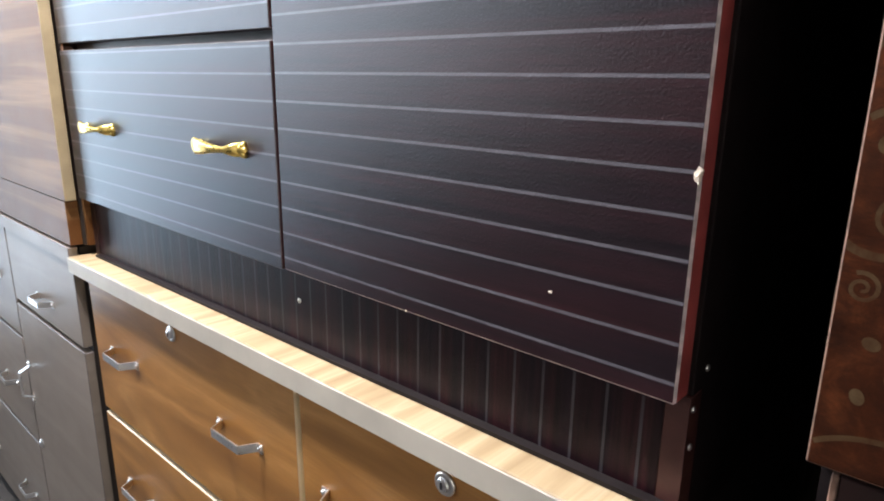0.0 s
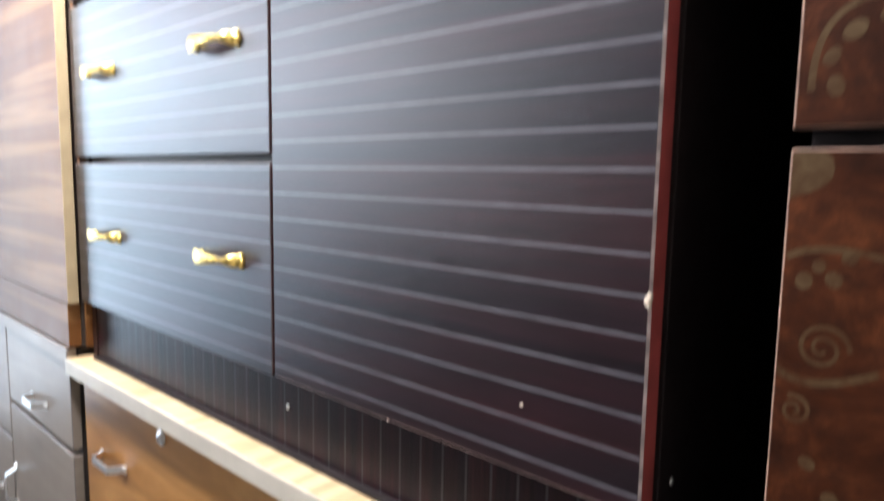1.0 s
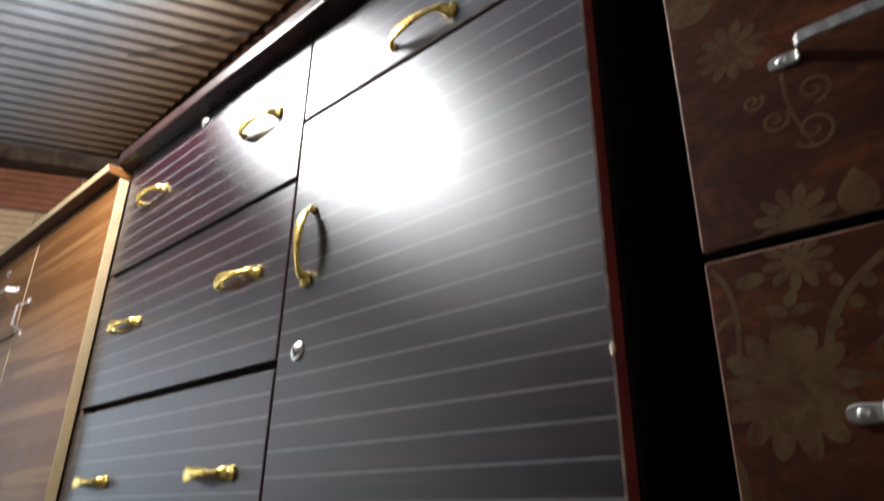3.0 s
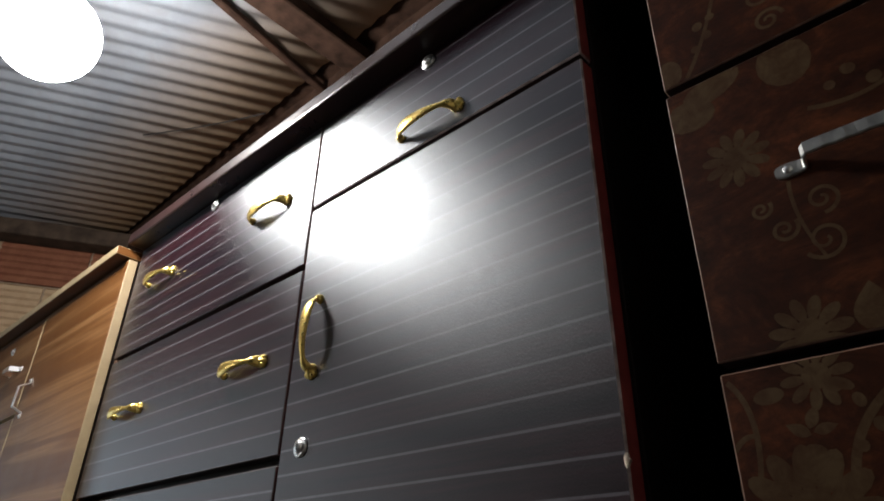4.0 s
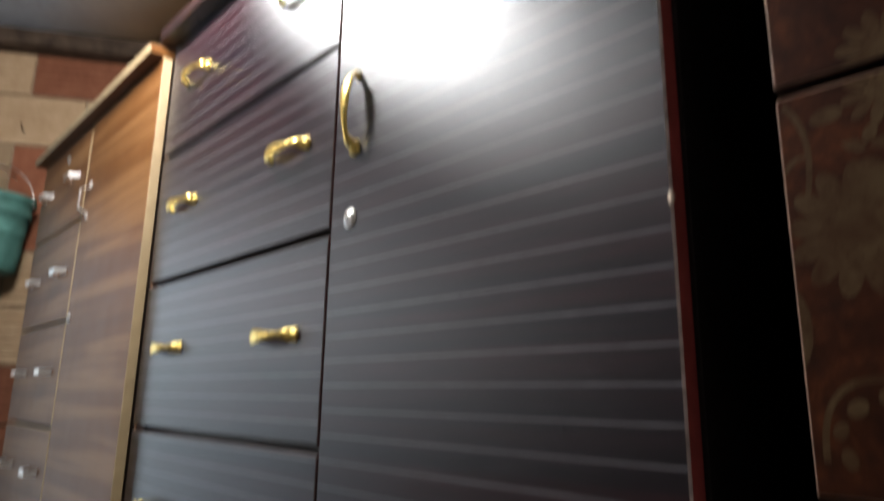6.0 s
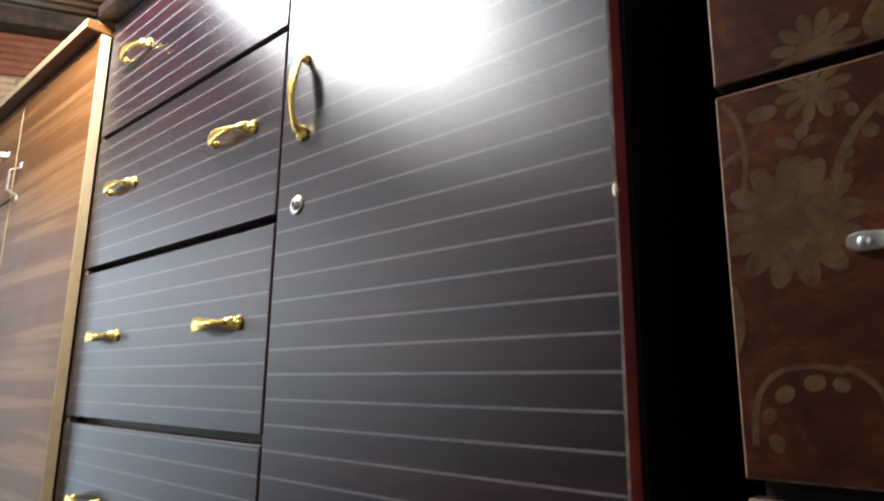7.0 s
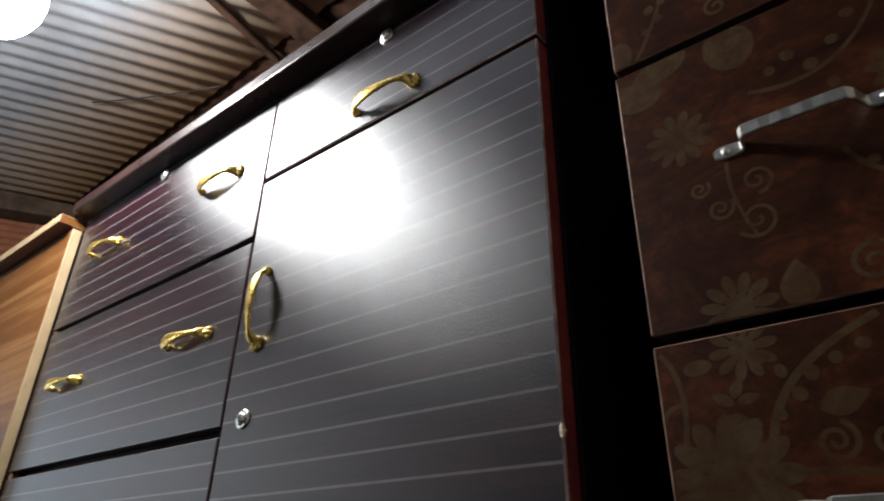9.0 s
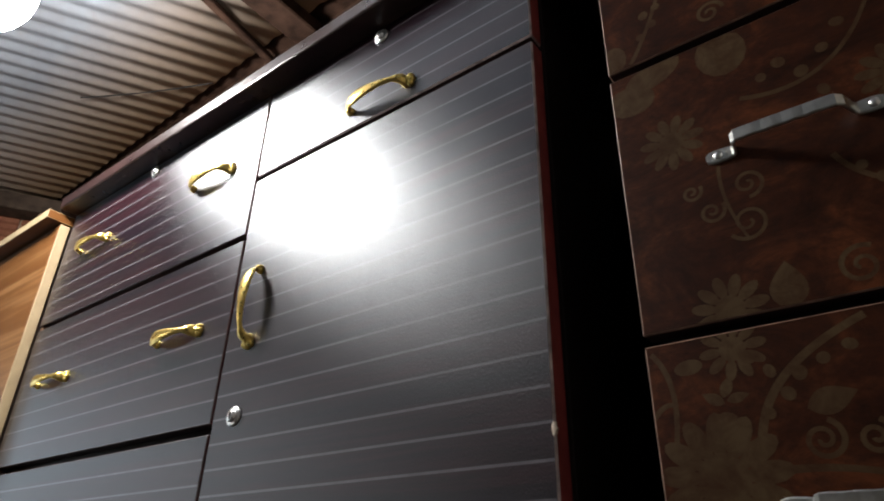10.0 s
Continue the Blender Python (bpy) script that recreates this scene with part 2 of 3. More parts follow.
def khaki_print():
    """Soft worn print: khaki that thins out into the brown ground."""
    m, ns, ls, b = mat("khaki_floral_print", 0.5)
    b.inputs["Specular IOR Level"].default_value = 0.13
    v = coords(ns, ls, (1, 1, 1))
    thin = noise_out(ns, ls, v, 48, 7, 0.7, 0.6)
    tone = noise_out(ns, ls, v, 10, 4)
    khaki = ramp(ns, ls, tone, [(0.3, (0.070, 0.042, 0.0190)), (0.7, (0.108, 0.072, 0.035))])
    ls.new(mixed(ns, ls, ramp(ns, ls, thin, [(0.34, (0.85,) * 3), (0.60, (0.10,) * 3)]), khaki, (0.044, 0.0155, 0.0062)), b.inputs["Base Color"])
    rough_from(ns, ls, b, thin, 0.44, 0.6)
    return m


M_PRINT = khaki_print()
M_FLORAL = rust_brown()
M_ZINC = sheet_metal()
M_BRICK = clay("red_clay", (0.24, 0.085, 0.045), (0.36, 0.145, 0.08))
M_BRICK_PALE = clay("pale_clay", (0.40, 0.28, 0.17), (0.52, 0.39, 0.25))

M_GLOW, _ns, _ls, _b = mat("lamp_glow", 0.4)
_b.inputs["Base Color"].default_value = (0.9, 0.9, 0.88, 1)
_b.inputs["Emission Color"].default_value = (1.0, 0.975, 0.96, 1)
_b.inputs["Emission Strength"].default_value = LAMP_STRENGTH


# ---- mesh helpers ----
def thing(name, label, category, at=(0, 0, 0), group="", kind="", turn=(0, 0, 0)):
    ob = new(name)
    ob.empty_display_size = 0.05
    ob.matrix_world = pose(*at, *turn)
    return tagged(ob, label, category, group, kind)


def part(name, bm, material, parent=None, label="", at=(0, 0, 0), smooth=False):
    me = bpy.data.meshes.new(name)
    bmesh.ops.recalc_face_normals(bm, faces=bm.faces)
    bm.to_mesh(me)
    bm.free()
    mats = list(material) if isinstance(material, (list, tuple)) else [material]
    for m in mats + mats[1:2] * (len(mats) == 3):
        me.materials.append(m)
    if smooth:
        for p in me.polygons:
            p.use_smooth = True
    ob = new(name, me)
    ob.parent = parent
    ob.location = at
    if label:
        ob["label"] = label
    return ob


def box(bm, x0, x1, y0, y1, z0, z1, bevel=0.0, segments=1):
    vs = bmesh.ops.create_cube(bm, size=1.0)["verts"]
    for v in vs:
        v.co = (x0 + (v.co.x + 0.5) * (x1 - x0), y0 + (v.co.y + 0.5) * (y1 - y0), z0 + (v.co.z + 0.5) * (z1 - z0))
    if bevel:
        es = list({e for v in vs for e in v.link_edges})
        bmesh.ops.bevel(bm, geom=es, offset=bevel, segments=segments, affect="EDGES", profile=0.5)
    return bm


def board(w, t, h, bevel=0.0011):
    """A board from its front lower corner: front faces 0, upright edges 1, worn arrises 2, level edges 3."""
    bm = box(bmesh.new(), 0, w, 0, t, 0, h, bevel)
    bm.normal_update()
    for f in bm.faces:
        n = f.normal
        big = max(abs(n.x), abs(n.y), abs(n.z))
        f.material_index = 2 if big < 0.95 else 0 if abs(n.y) > 0.95 else 1 if abs(n.x) > 0.95 else 3
    return bm


def lathe(bm, profile, steps=20, m=None):
    """Turns (radius, height) pairs about z, then moves by m."""
    rings = []
    for r, z in profile:
        if r < 1e-6:
            rings.append([bm.verts.new((0, 0, z))])
        else:
            rings.append([bm.verts.new((r * math.cos(a), r * math.sin(a), z))
                          for a in (2 * math.pi * i / steps for i in range(steps))])
    for a, b in zip(rings, rings[1:]):
        for i in range(steps):
            j = (i + 1) % steps
            if len(a) == 1:
                bm.faces.new((a[0], b[i], b[j]))
            elif len(b) == 1:
                bm.faces.new((a[i], a[j], b[0]))
            else:
                bm.faces.new((a[i], a[j], b[j], b[i]))
    if m is not None:
        for ring in rings:
            for v in ring:
                v.co = m @ v.co
    return bm


def sweep(bm, points, sizes, steps=12, up=Vector((0, 0, 1))):
    """A tube through points; sizes: (half width, half thickness) at each."""
    rings = []
    n = len(points)
    for i, p in enumerate(points):
        d = (points[min(i + 1, n - 1)] - points[max(i - 1, 0)]).normalized()
        side = up
        over = d.cross(side).normalized()
        w, t = sizes[i]
        rings.append([bm.verts.new(p + side * w * math.cos(a) + over * t * math.sin(a))
                      for a in (2 * math.pi * k / steps for k in range(steps))])
    for a, b in zip(rings, rings[1:]):
        for i in range(steps):
            j = (i + 1) % steps
            bm.faces.new((a[i], a[j], b[j], b[i]))
    bm.faces.new(rings[0])
    bm.faces.new(rings[-1])
    return bm


def gold_handle(parent, x, z, y=0.0, upright=False):
    """A cast bow handle: teardrop bow tapering to a neck, one small and one shell-shaped foot. x, z: its middle."""
    bm = bmesh.new()
    span, rise = 0.098, 0.0225
    pts, sizes = [], []
    for i in range(41):
        u = i / 40
        a = math.pi * u
        px = -span / 2 * math.cos(a)
        py = -rise * math.sin(a) ** 0.6 if 0 < u < 1 else 0.0
        if u < 0.30:
            k = 0.5 - 0.5 * math.cos(math.pi * u / 0.30)
            w, t = 0.0034 + 0.0072 * k, 0.0026 + 0.0008 * k
        elif u < 0.76:
            k = (u - 0.30) / 0.46
            k = 0.35 * k + 0.65 * k * k * (3 - 2 * k)
            w, t = 0.0106 - 0.0070 * k, 0.0034 - 0.0006 * k
        else:
            k = math.sin(math.pi / 2 * (u - 0.76) / 0.24)
            w, t = 0.0036 + 0.0052 * k, 0.0028 + 0.0026 * k
        pts.append(Vector((px, py, 0)))
        sizes.append((w, t))
    sweep(bm, pts, sizes, 18)
    flip = Matrix.Rotation(radians(90), 4, "X")
    for cx, r in ((-span / 2 - 0.002, 0.0062), (span / 2 + 0.0015, 0.0088)):
        m = Matrix.Translation((cx, 0, 0)) @ flip @ Matrix.Diagonal((1.1, 0.95, 1, 1))
        lathe(bm, [(0, 0), (r, 0), (r, 0.002), (r * 0.9, 0.0045), (r * 0.62, 0.0075), (r * 0.3, 0.009), (0, 0.0094)], 20, m)
    for k in range(3):
        a = radians(-44 + 44 * k)
        m = Matrix.Translation((span / 2 + 0.0015 + 0.0078 * math.cos(a), 0, 0.0078 * math.sin(a))) @ flip
        lathe(bm, [(0, 0), (0.0048, 0), (0.0046, 0.003), (0.0030, 0.0058), (0, 0.0070)], 12, m)
    if upright:
        bmesh.ops.rotate(bm, verts=bm.verts, cent=(0, 0, 0), matrix=Matrix.Rotation(radians(90), 3, "Y"))
    return part("handle", bm, M_GOLD, parent, "gold-plated cast bow handle", (x, y, z), True)


def cam_lock(parent, x, z, y=0.0, r=0.0125):
    flip = Matrix.Rotation(radians(90), 4, "X")
    bm = lathe(bmesh.new(), [(0, 0), (r, 0), (r, 0.0015), (r * 0.9, 0.003), (r * 0.66, 0.0034), (r * 0.62, 0.0026),
                             (r * 0.58, 0.0055), (r * 0.5, 0.0064), (0, 0.0064)], 24, flip)
    lock = part("lock", bm, M_CHROME, parent, "round chrome cam lock", (x, y, z), True)
    s = part("keyhole", box(bmesh.new(), -0.0013, 0.0013, -0.0070, -0.0062, -0.0036, 0.0036), M_SLOT, lock)
    return lock


def bridge_handle(parent, x, z, y=0.0, span=0.085, rise=0.024, upright=False, material=None, screws=True):
    """A flat chrome strip bent into a bridge with two feet and screw heads."""
    bm = bmesh.new()
    hw = 0.0064
    line = [(-span / 2 - 0.012, -0.0012), (-span / 2, -0.0012), (-span / 2 + 0.012, -rise), (span / 2 - 0.012, -rise),
            (span / 2, -0.0012), (span / 2 + 0.012, -0.0012)]
    t = 0.0011
    rings = []
    for i, (px, py) in enumerate(line):
        a, b = line[max(i - 1, 0)], line[min(i + 1, len(line) - 1)]
        d = Vector((b[0] - a[0], b[1] - a[1])).normalized()
        nx, ny = -d.y * t, d.x * t
        rings.append([bm.verts.new((px + nx, py + ny, -hw)), bm.verts.new((px + nx, py + ny, hw)),
                      bm.verts.new((px - nx, py - ny, hw)), bm.verts.new((px - nx, py - ny, -hw))])
    for a, b in zip(rings, rings[1:]):
        for i in range(4):
            j = (i + 1) % 4
            bm.faces.new((a[i], a[j], b[j], b[i]))
    bm.faces.new(rings[0])
    bm.faces.new(rings[-1])
    if screws:
        flip = Matrix.Rotation(radians(90), 4, "X")
        for s in (-1, 1):
            lathe(bm, [(0.0042, 0), (0.004, 0.0024), (0.0022, 0.0038), (0, 0.0042)], 12,
                  Matrix.Translation((s * (span / 2 + 0.007), -0.0018, 0)) @ flip)
    if upright:
        bmesh.ops.rotate(bm, verts=bm.verts, cent=(0, 0, 0), matrix=Matrix.Rotation(radians(90), 3, "Y"))
    return part("handle", bm, material or M_CHROME, parent, "bent chrome bridge handle", (x, y, z))


def front(name, parent, x0, x1, z0, z1, y=0.0, t=0.018, mats=None, label="", line_at=None, bevel=0.0011):
    """A drawer front or door. line_at: the height at which one printed line lies."""
    off = 0.0 if line_at is None else (STRIPE - line_at + z0) % 0.0300
    bm = board(x1 - x0, t, z1 - z0, bevel)
    bmesh.ops.translate(bm, verts=bm.verts, vec=(0, 0, off))
    return part(name, bm, mats, parent, label, (x0, y, z0 - off))


# ---- the setting: floor, walls, roof ----
def wall(name, label, x0, x1, y0, y1, z0, z1, material=M_PLASTER):
    return tagged(part(name, box(bmesh.new(), x0, x1, y0, y1, z0, z1), material), label, "wall", kind="structure")


FLOOR = -0.16
tagged(part("floor", box(bmesh.new(), -4.8, 1.82, -3.95, 0.62, FLOOR - 0.12, FLOOR), M_FLOOR), "worn grey cement floor of the store", "floor", kind="structure")
wall("wall_north", "old plastered wall behind the cupboards", -1.75, 1.82, 0.55, 0.70, FLOOR, 2.62)
wall("wall_south", "old plastered wall facing the cupboards", -4.8, 1.82, -4.05, -3.95, FLOOR, 2.66)
# unseen reflector: throws lamp light back onto the red door edge
wall("wall_east", "unseen pale wall added to bounce light onto the cupboard edges", 1.70, 1.82, -3.95, 0.55, FLOOR, 2.66, M_BOUNCE)

# the askew end wall of hollow clay blocks, with the doorway that lets daylight in
ANGLE = math.degrees(math.atan2(WALL_D.y, WALL_D.x))
end_wall = thing("wall_west", "rough wall of grooved hollow clay blocks", "wall", WALL_P, kind="structure", turn=(0, 0, ANGLE))
bm = bmesh.new()
for u0, u1, z0, z1 in ((-4.75, WIN_U0, FLOOR, 2.75), (WIN_U0, WIN_U1, FLOOR, WIN_Z0), (WIN_U0, WIN_U1, WIN_Z1, 2.75), (WIN_U1, DOOR_U0, FLOOR, 2.75),
                       (DOOR_U0, DOOR_U1, DOOR_H, 2.75), (DOOR_U1, 0.9, FLOOR, 2.75)):
    box(bm, u0, u1, 0.012, 0.15, z0, z1)
part("mortar_bed", bm, M_MORTAR, end_wall)

# corrugated roof sheets whose ridges run a little askew
ROOF_Z, PITCH, RIDGE_TURN = 2.70, 0.065, radians(-28)


def corrugated():
    bm = bmesh.new()
    x, prev = -4.4, None
    tanr = math.tan(-RIDGE_TURN)
    step = PITCH / 8
    while x < 3.8:
        h = 0.0042 * math.sin(2 * math.pi * x / PITCH)
        lo, hi = -4.02, 0.294 - 0.03 * (min(x, 0.0) + 0.84)
        col = []
        for k in range(9):
            y = lo + (hi - lo) * k / 8
            col.append(bm.verts.new((x + y * tanr, y, ROOF_Z + h)))
        if prev:
            for a, b, c_, d in zip(prev, col, col[1:], prev[1:]):
                bm.faces.new((a, b, c_, d))
        prev = col
        x += step
    ob = part("ceiling", bm, M_ZINC, None, smooth=True)
    sol = ob.modifiers.new("thickness", "SOLIDIFY")
    sol.thickness = 0.0015
    sol.offset = 1
    return tagged(ob, "corrugated zinc roof sheets seen from below", "ceiling", kind="structure")


corrugated()


def beam(label, a, b, w=0.06, h=0.09, material=M_IRON):
    a, b = Vector(a), Vector(b)
    d = b - a
    ob = part("roof_beam", box(bmesh.new(), 0, d.length, -w / 2, w / 2, -h, 0, 0.004), material)
    ob.location = a
    ob.rotation_euler = (0, 0, math.atan2(d.y, d.x))
    return tagged(ob, label, "beam", "roof beams", "structure")


edge_a, edge_b = [WALL_P + WALL_D * u + WALL_N * 0.05 + Vector((0, 0, ROOF_Z - 0.012)) for u in (-2.5, 0.62)]
beam("grey-brown timber roof beam along the block wall", edge_a, edge_b, 0.09, 0.07, M_TIMBER)
beam("dark rusty roof beam under the zinc sheets", (-0.352, -3.95, ROOF_Z - 0.012), (-0.358, 0.5, ROOF_Z - 0.012), 0.082, 0.045)
beam("thin dark lath beside the roof beam", (-0.460, -0.10, ROOF_Z - 0.012), (-0.555, 0.46, ROOF_Z - 0.012), 0.022, 0.024)
beam("dark wall plate where the roof sheets end", (-1.9, 0.465, 2.92), (1.82, 0.465, 2.92), 0.24, 0.32)

# added to close the gap to the sky and keep it dark
tagged(part("sky_blocker", box(bmesh.new(), -2.3, 1.9, 0.12, 0.72, 2.722, 2.745), M_IRON), "added dark board that shuts out the sky over the sheet ends", "board", kind="structure")


# ---- dark striped cupboard ----
chest = thing("striped_cupboard", "dark striped laminate cupboard with drawers and gold handles, on a worktop", "cupboard")
FR = [M_DOOR, M_EDGE_RED, M_WORN, M_CARCASS]
FD = [M_DOOR, M_CARCASS, M_WORN_DARK]
L_EDGE, R_EDGE, BASE = -0.653, 0.490, 0.838
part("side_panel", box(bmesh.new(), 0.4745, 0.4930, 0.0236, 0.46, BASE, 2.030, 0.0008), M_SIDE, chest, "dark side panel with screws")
part("side_panel", box(bmesh.new(), L_EDGE, L_EDGE + 0.018, 0.0185, 0.46, BASE - 0.014, 2.030), M_CARCASS, chest)
part("divider", box(bmesh.new(), 0.001, 0.019, 0.0240, 0.45, 0.93, 2.028), M_CARCASS, chest)
part("back_panel", box(bmesh.new(), L_EDGE, 0.4915, 0.461, 0.467, BASE, 2.030), M_INNER, chest)
part("plinth_stile", box(bmesh.new(), 0.4755, 0.4937, 0.0190, 0.0400, BASE, 0.944), M_STILE, chest)
for z in (0.925, 1.205, 1.485, 1.765, 1.862):
    a, b = (0.02, 0.472) if z == 1.862 else (L_EDGE + 0.019, 0.0)
    part("rail", box(bmesh.new(), a, b, 0.0242, 0.06, z - 0.012, z + 0.02), M_CARCASS, chest)
plinth = part("plinth", board(1.1083, 0.018, 0.125), [M_RAIL, M_CARCASS, M_CARCASS], chest, "recessed plinth with upright pale lines", (-0.633, 0.020, 0.822))
# stands in for the shadow line where plinth meets worktop
strip = part("shadow_strip", box(bmesh.new(), -0.632, 0.4910, 0.0090, 0.0195, 0.0005, 0.0050), M_SIDE, chest, "dark strip drawn as the shadow line under the plinth", (0, 0, 0.841))
strip.rotation_euler = (0, radians(-0.9), 0)
top = part("top_board", box(bmesh.new(), L_EDGE - 0.002, 0.566, -0.036, 0.47, 2.033, 2.060, 0.004, 3), M_CORNICE, chest, "glossy dark red-brown top board")

drawer_rows = [(1.7715, 2.0310, 1.914, 1.818), (1.4975, 1.7615, 1.636, 1.648), (1.2170, 1.4840, 1.358, 1.244), (0.9430, 1.2050, 1.080, 1.139)]
for i, (z0, z1, hz, line_at) in enumerate(drawer_rows):
    d = front("drawer_front", chest, L_EDGE + 0.002, 0.0060, z0, z1, mats=FD, line_at=line_at)
    for hx in (-0.116, -0.509):
        gold_handle(d, hx - d.location.x, hz - d.location.z)
    if i == 0:
        cam_lock(d, -0.329 - d.location.x, 2.017 - d.location.z)
tr = front("drawer_front", chest, 0.0105, R_EDGE, 1.8685, 2.0310, t=0.023, mats=FR, bevel=0.0019, line_at=1.924)
gold_handle(tr, 0.258 - 0.0105, 1.897 - tr.location.z)
cam_lock(tr, 0.253 - 0.0105, 2.012 - tr.location.z)
door = front("door", chest, 0.0105, R_EDGE, 0.9440, 1.8610, t=0.023, mats=FR, bevel=0.0019)
gold_handle(door, 0.060 - 0.0105, 1.647 - 0.944, upright=True)
cam_lock(door, 0.055 - 0.0105, 1.5 - 0.944)


for z in (1.2045, 1.4845, 1.7620):
    part("spacer", box(bmesh.new(), L_EDGE + 0.0005, L_EDGE + 0.0150, 0.0030, 0.0180, z + 0.0015, z + 0.0080, 0.0006), M_WORN_BROWN, chest, "small worn brown spacer between the drawers")


def chip(parent, w, h, at, seed):
    """A ragged bare spot where an edge is broken."""
    rnd = random.Random(seed)
    bm = bmesh.new()
    ring = []
    for k in range(11):
        a = 2 * math.pi * k / 11
        r = rnd.uniform(0.6, 1.1)
        ring.append(bm.verts.new((w * r * math.cos(a), rnd.uniform(-0.0006, 0), h * r * math.sin(a))))
    mid = bm.verts.new((0, -0.0011, 0))
    back = [bm.verts.new((v.co.x, 0.003, v.co.z)) for v in ring]
    for k in range(11):
        j = (k + 1) % 11
        bm.faces.new((ring[k], ring[j], mid))
        bm.faces.new((ring[k], back[k], back[j], ring[j]))
    return part("chip", bm, M_CHIP, parent, "bare chipped spot", at)


chip(door, 0.0030, 0.0068, (R_EDGE - 0.0105 - 0.002, -0.0002, 1.108 - 0.944), 1)
chip(door, 0.0028, 0.0060, (R_EDGE - 0.0105 - 0.001, -0.0002, 1.434 - 0.944), 2)
chip(door, 0.0020, 0.0016, (0.382 - 0.0105, -0.0002, 1.004 - 0.944), 3)
chip(door, 0.0012, 0.0012, (0.218 - 0.0105, -0.0002, 0.9455 - 0.944), 4)

# ---- lower drawer cabinet of orange wood with the pale worktop, sunk a little at one end ----
base_cab = thing("drawer_cabinet", "orange wood-print drawer cabinet with chrome handles under a pale worktop", "cabinet", (0, 0, 0.841), turn=(0, -0.9, 0))
worktop = thing("worktop", "long pale wood-print worktop with a grey edge strip", "worktop", (0, 0, 0.841), turn=(0, -0.9, 0))
part("panel", box(bmesh.new(), -0.672, 0.4915, -0.0262, 0.50, -0.030, 0.0, 0.0012), M_TOP, worktop, "pale wood-print laminate panel")
part("edge_strip", box(bmesh.new(), -0.672, 0.4915, -0.0285, -0.0264, -0.0295, -0.0012, 0.0006), M_TOP_EDGE, worktop, "grey edge strip")
part("end_strip", box(bmesh.new(), 0.4917, 0.4929, -0.020, 0.49, -0.031, -0.0006), M_SIDE, worktop, "dark end strip")
part("body", box(bmesh.new(), -0.636, 0.4895, 0.006, 0.49, FLOOR - 0.84, -0.0305), M_INNER, base_cab)
FO = [M_ORANGE, M_CREAM_PALE, M_CREAM_PALE]
for row, (z0, z1) in enumerate(((-0.302, -0.036), (-0.580, -0.312), (-0.868, -0.590))):
    for x0, x1 in ((-0.632, 0.0320), (0.0405, 0.4885)):
        d = front("drawer_front", base_cab, x0, x1, z0, z1, y=-0.010, t=0.015, mats=FO, bevel=0.0019)
        for hx in ((0.134, 0.524) if x0 < 0 else (0.10, 0.34)):
            bridge_handle(d, hx, (z1 - z0) - 0.123, span=0.094)
        if row == 0:
            cam_lock(d, 0.338 if x0 < 0 else 0.241, z1 - z0 - 0.022, r=0.013)

# ---- light wood cupboard ----
lightc = thing("light_cupboard", "light wood-print cupboard with cream edges and chrome handles", "cupboard", (0, -0.022, 0))
FL = [M_LIGHT, M_CREAM, M_CREAM]
part("body", box(bmesh.new(), -1.680, -0.664, 0.024, 0.48, 0.850, 2.008), M_INNER, lightc)
part("side_panel", box(bmesh.new(), -0.6635, -0.6545, 0.030, 0.48, 0.850, 2.008), M_LIGHT, lightc)
part("plinth", box(bmesh.new(), -1.680, -0.666, 0.0012, 0.0235, 0.852, 0.9365, 0.0006), M_LIGHT, lightc)
part("top_board", board(1.05, 0.50, 0.020), [M_CREAM, M_LIGHT, M_CREAM], lightc, "top board with a cream front edge", (-1.71, -0.030, 2.008))
ld = front("door", lightc, -1.158, -0.658, 0.938, 2.003, t=0.020, mats=FL)
bridge_handle(ld, 0.052, 1.768 - 0.938, span=0.075, upright=True)
cam_lock(ld, 0.022, 1.460 - 0.938, r=0.010)
for i, (z0, z1) in enumerate(((1.737, 2.003), (1.462, 1.727), (1.192, 1.452), (0.938, 1.182))):
    d = front("drawer_front", lightc, -1.680, -1.166, z0, z1, t=0.020, mats=FL)
    for hx in (0.110, 0.395):
        bridge_handle(d, hx, 0.135, span=0.075)
    if i == 0:
        cam_lock(d, 0.30, 0.215, r=0.011)

# ---- dark grey-brown cabinet beneath it ----
greyc = thing("grey_cabinet", "dark grey-brown laminate cabinet with chrome bridge handles", "cabinet", (0, -0.02, 0))
FG = [M_GREY, M_GREY, M_WORN_DARK]
part("body", box(bmesh.new(), -1.76, -0.678, 0.0185, 0.48, FLOOR, 0.8440), M_INNER, greyc)
part("top_rail", board(1.084, 0.018, 0.030), FG, greyc, "", (-1.76, -0.004, 0.8165))
gd = front("drawer_front", greyc, -1.112, -0.676, 0.640, 0.8150, mats=FG)
bridge_handle(gd, 0.232, 0.052)
gdoor = front("door", greyc, -1.112, -0.676, FLOOR + 0.06, 0.628, mats=FG)
bridge_handle(gdoor, 0.018, 0.525, upright=True)
cam_lock(gdoor, 0.018, 0.352, r=0.011)
for z0, z1 in ((0.542, 0.8150), (0.244, 0.532), (FLOOR + 0.06, 0.234)):
    d = front("drawer_front", greyc, -1.760, -1.120, z0, z1, mats=FG)
    for hx in (0.12, 0.48):
        bridge_handle(d, hx, 0.130)

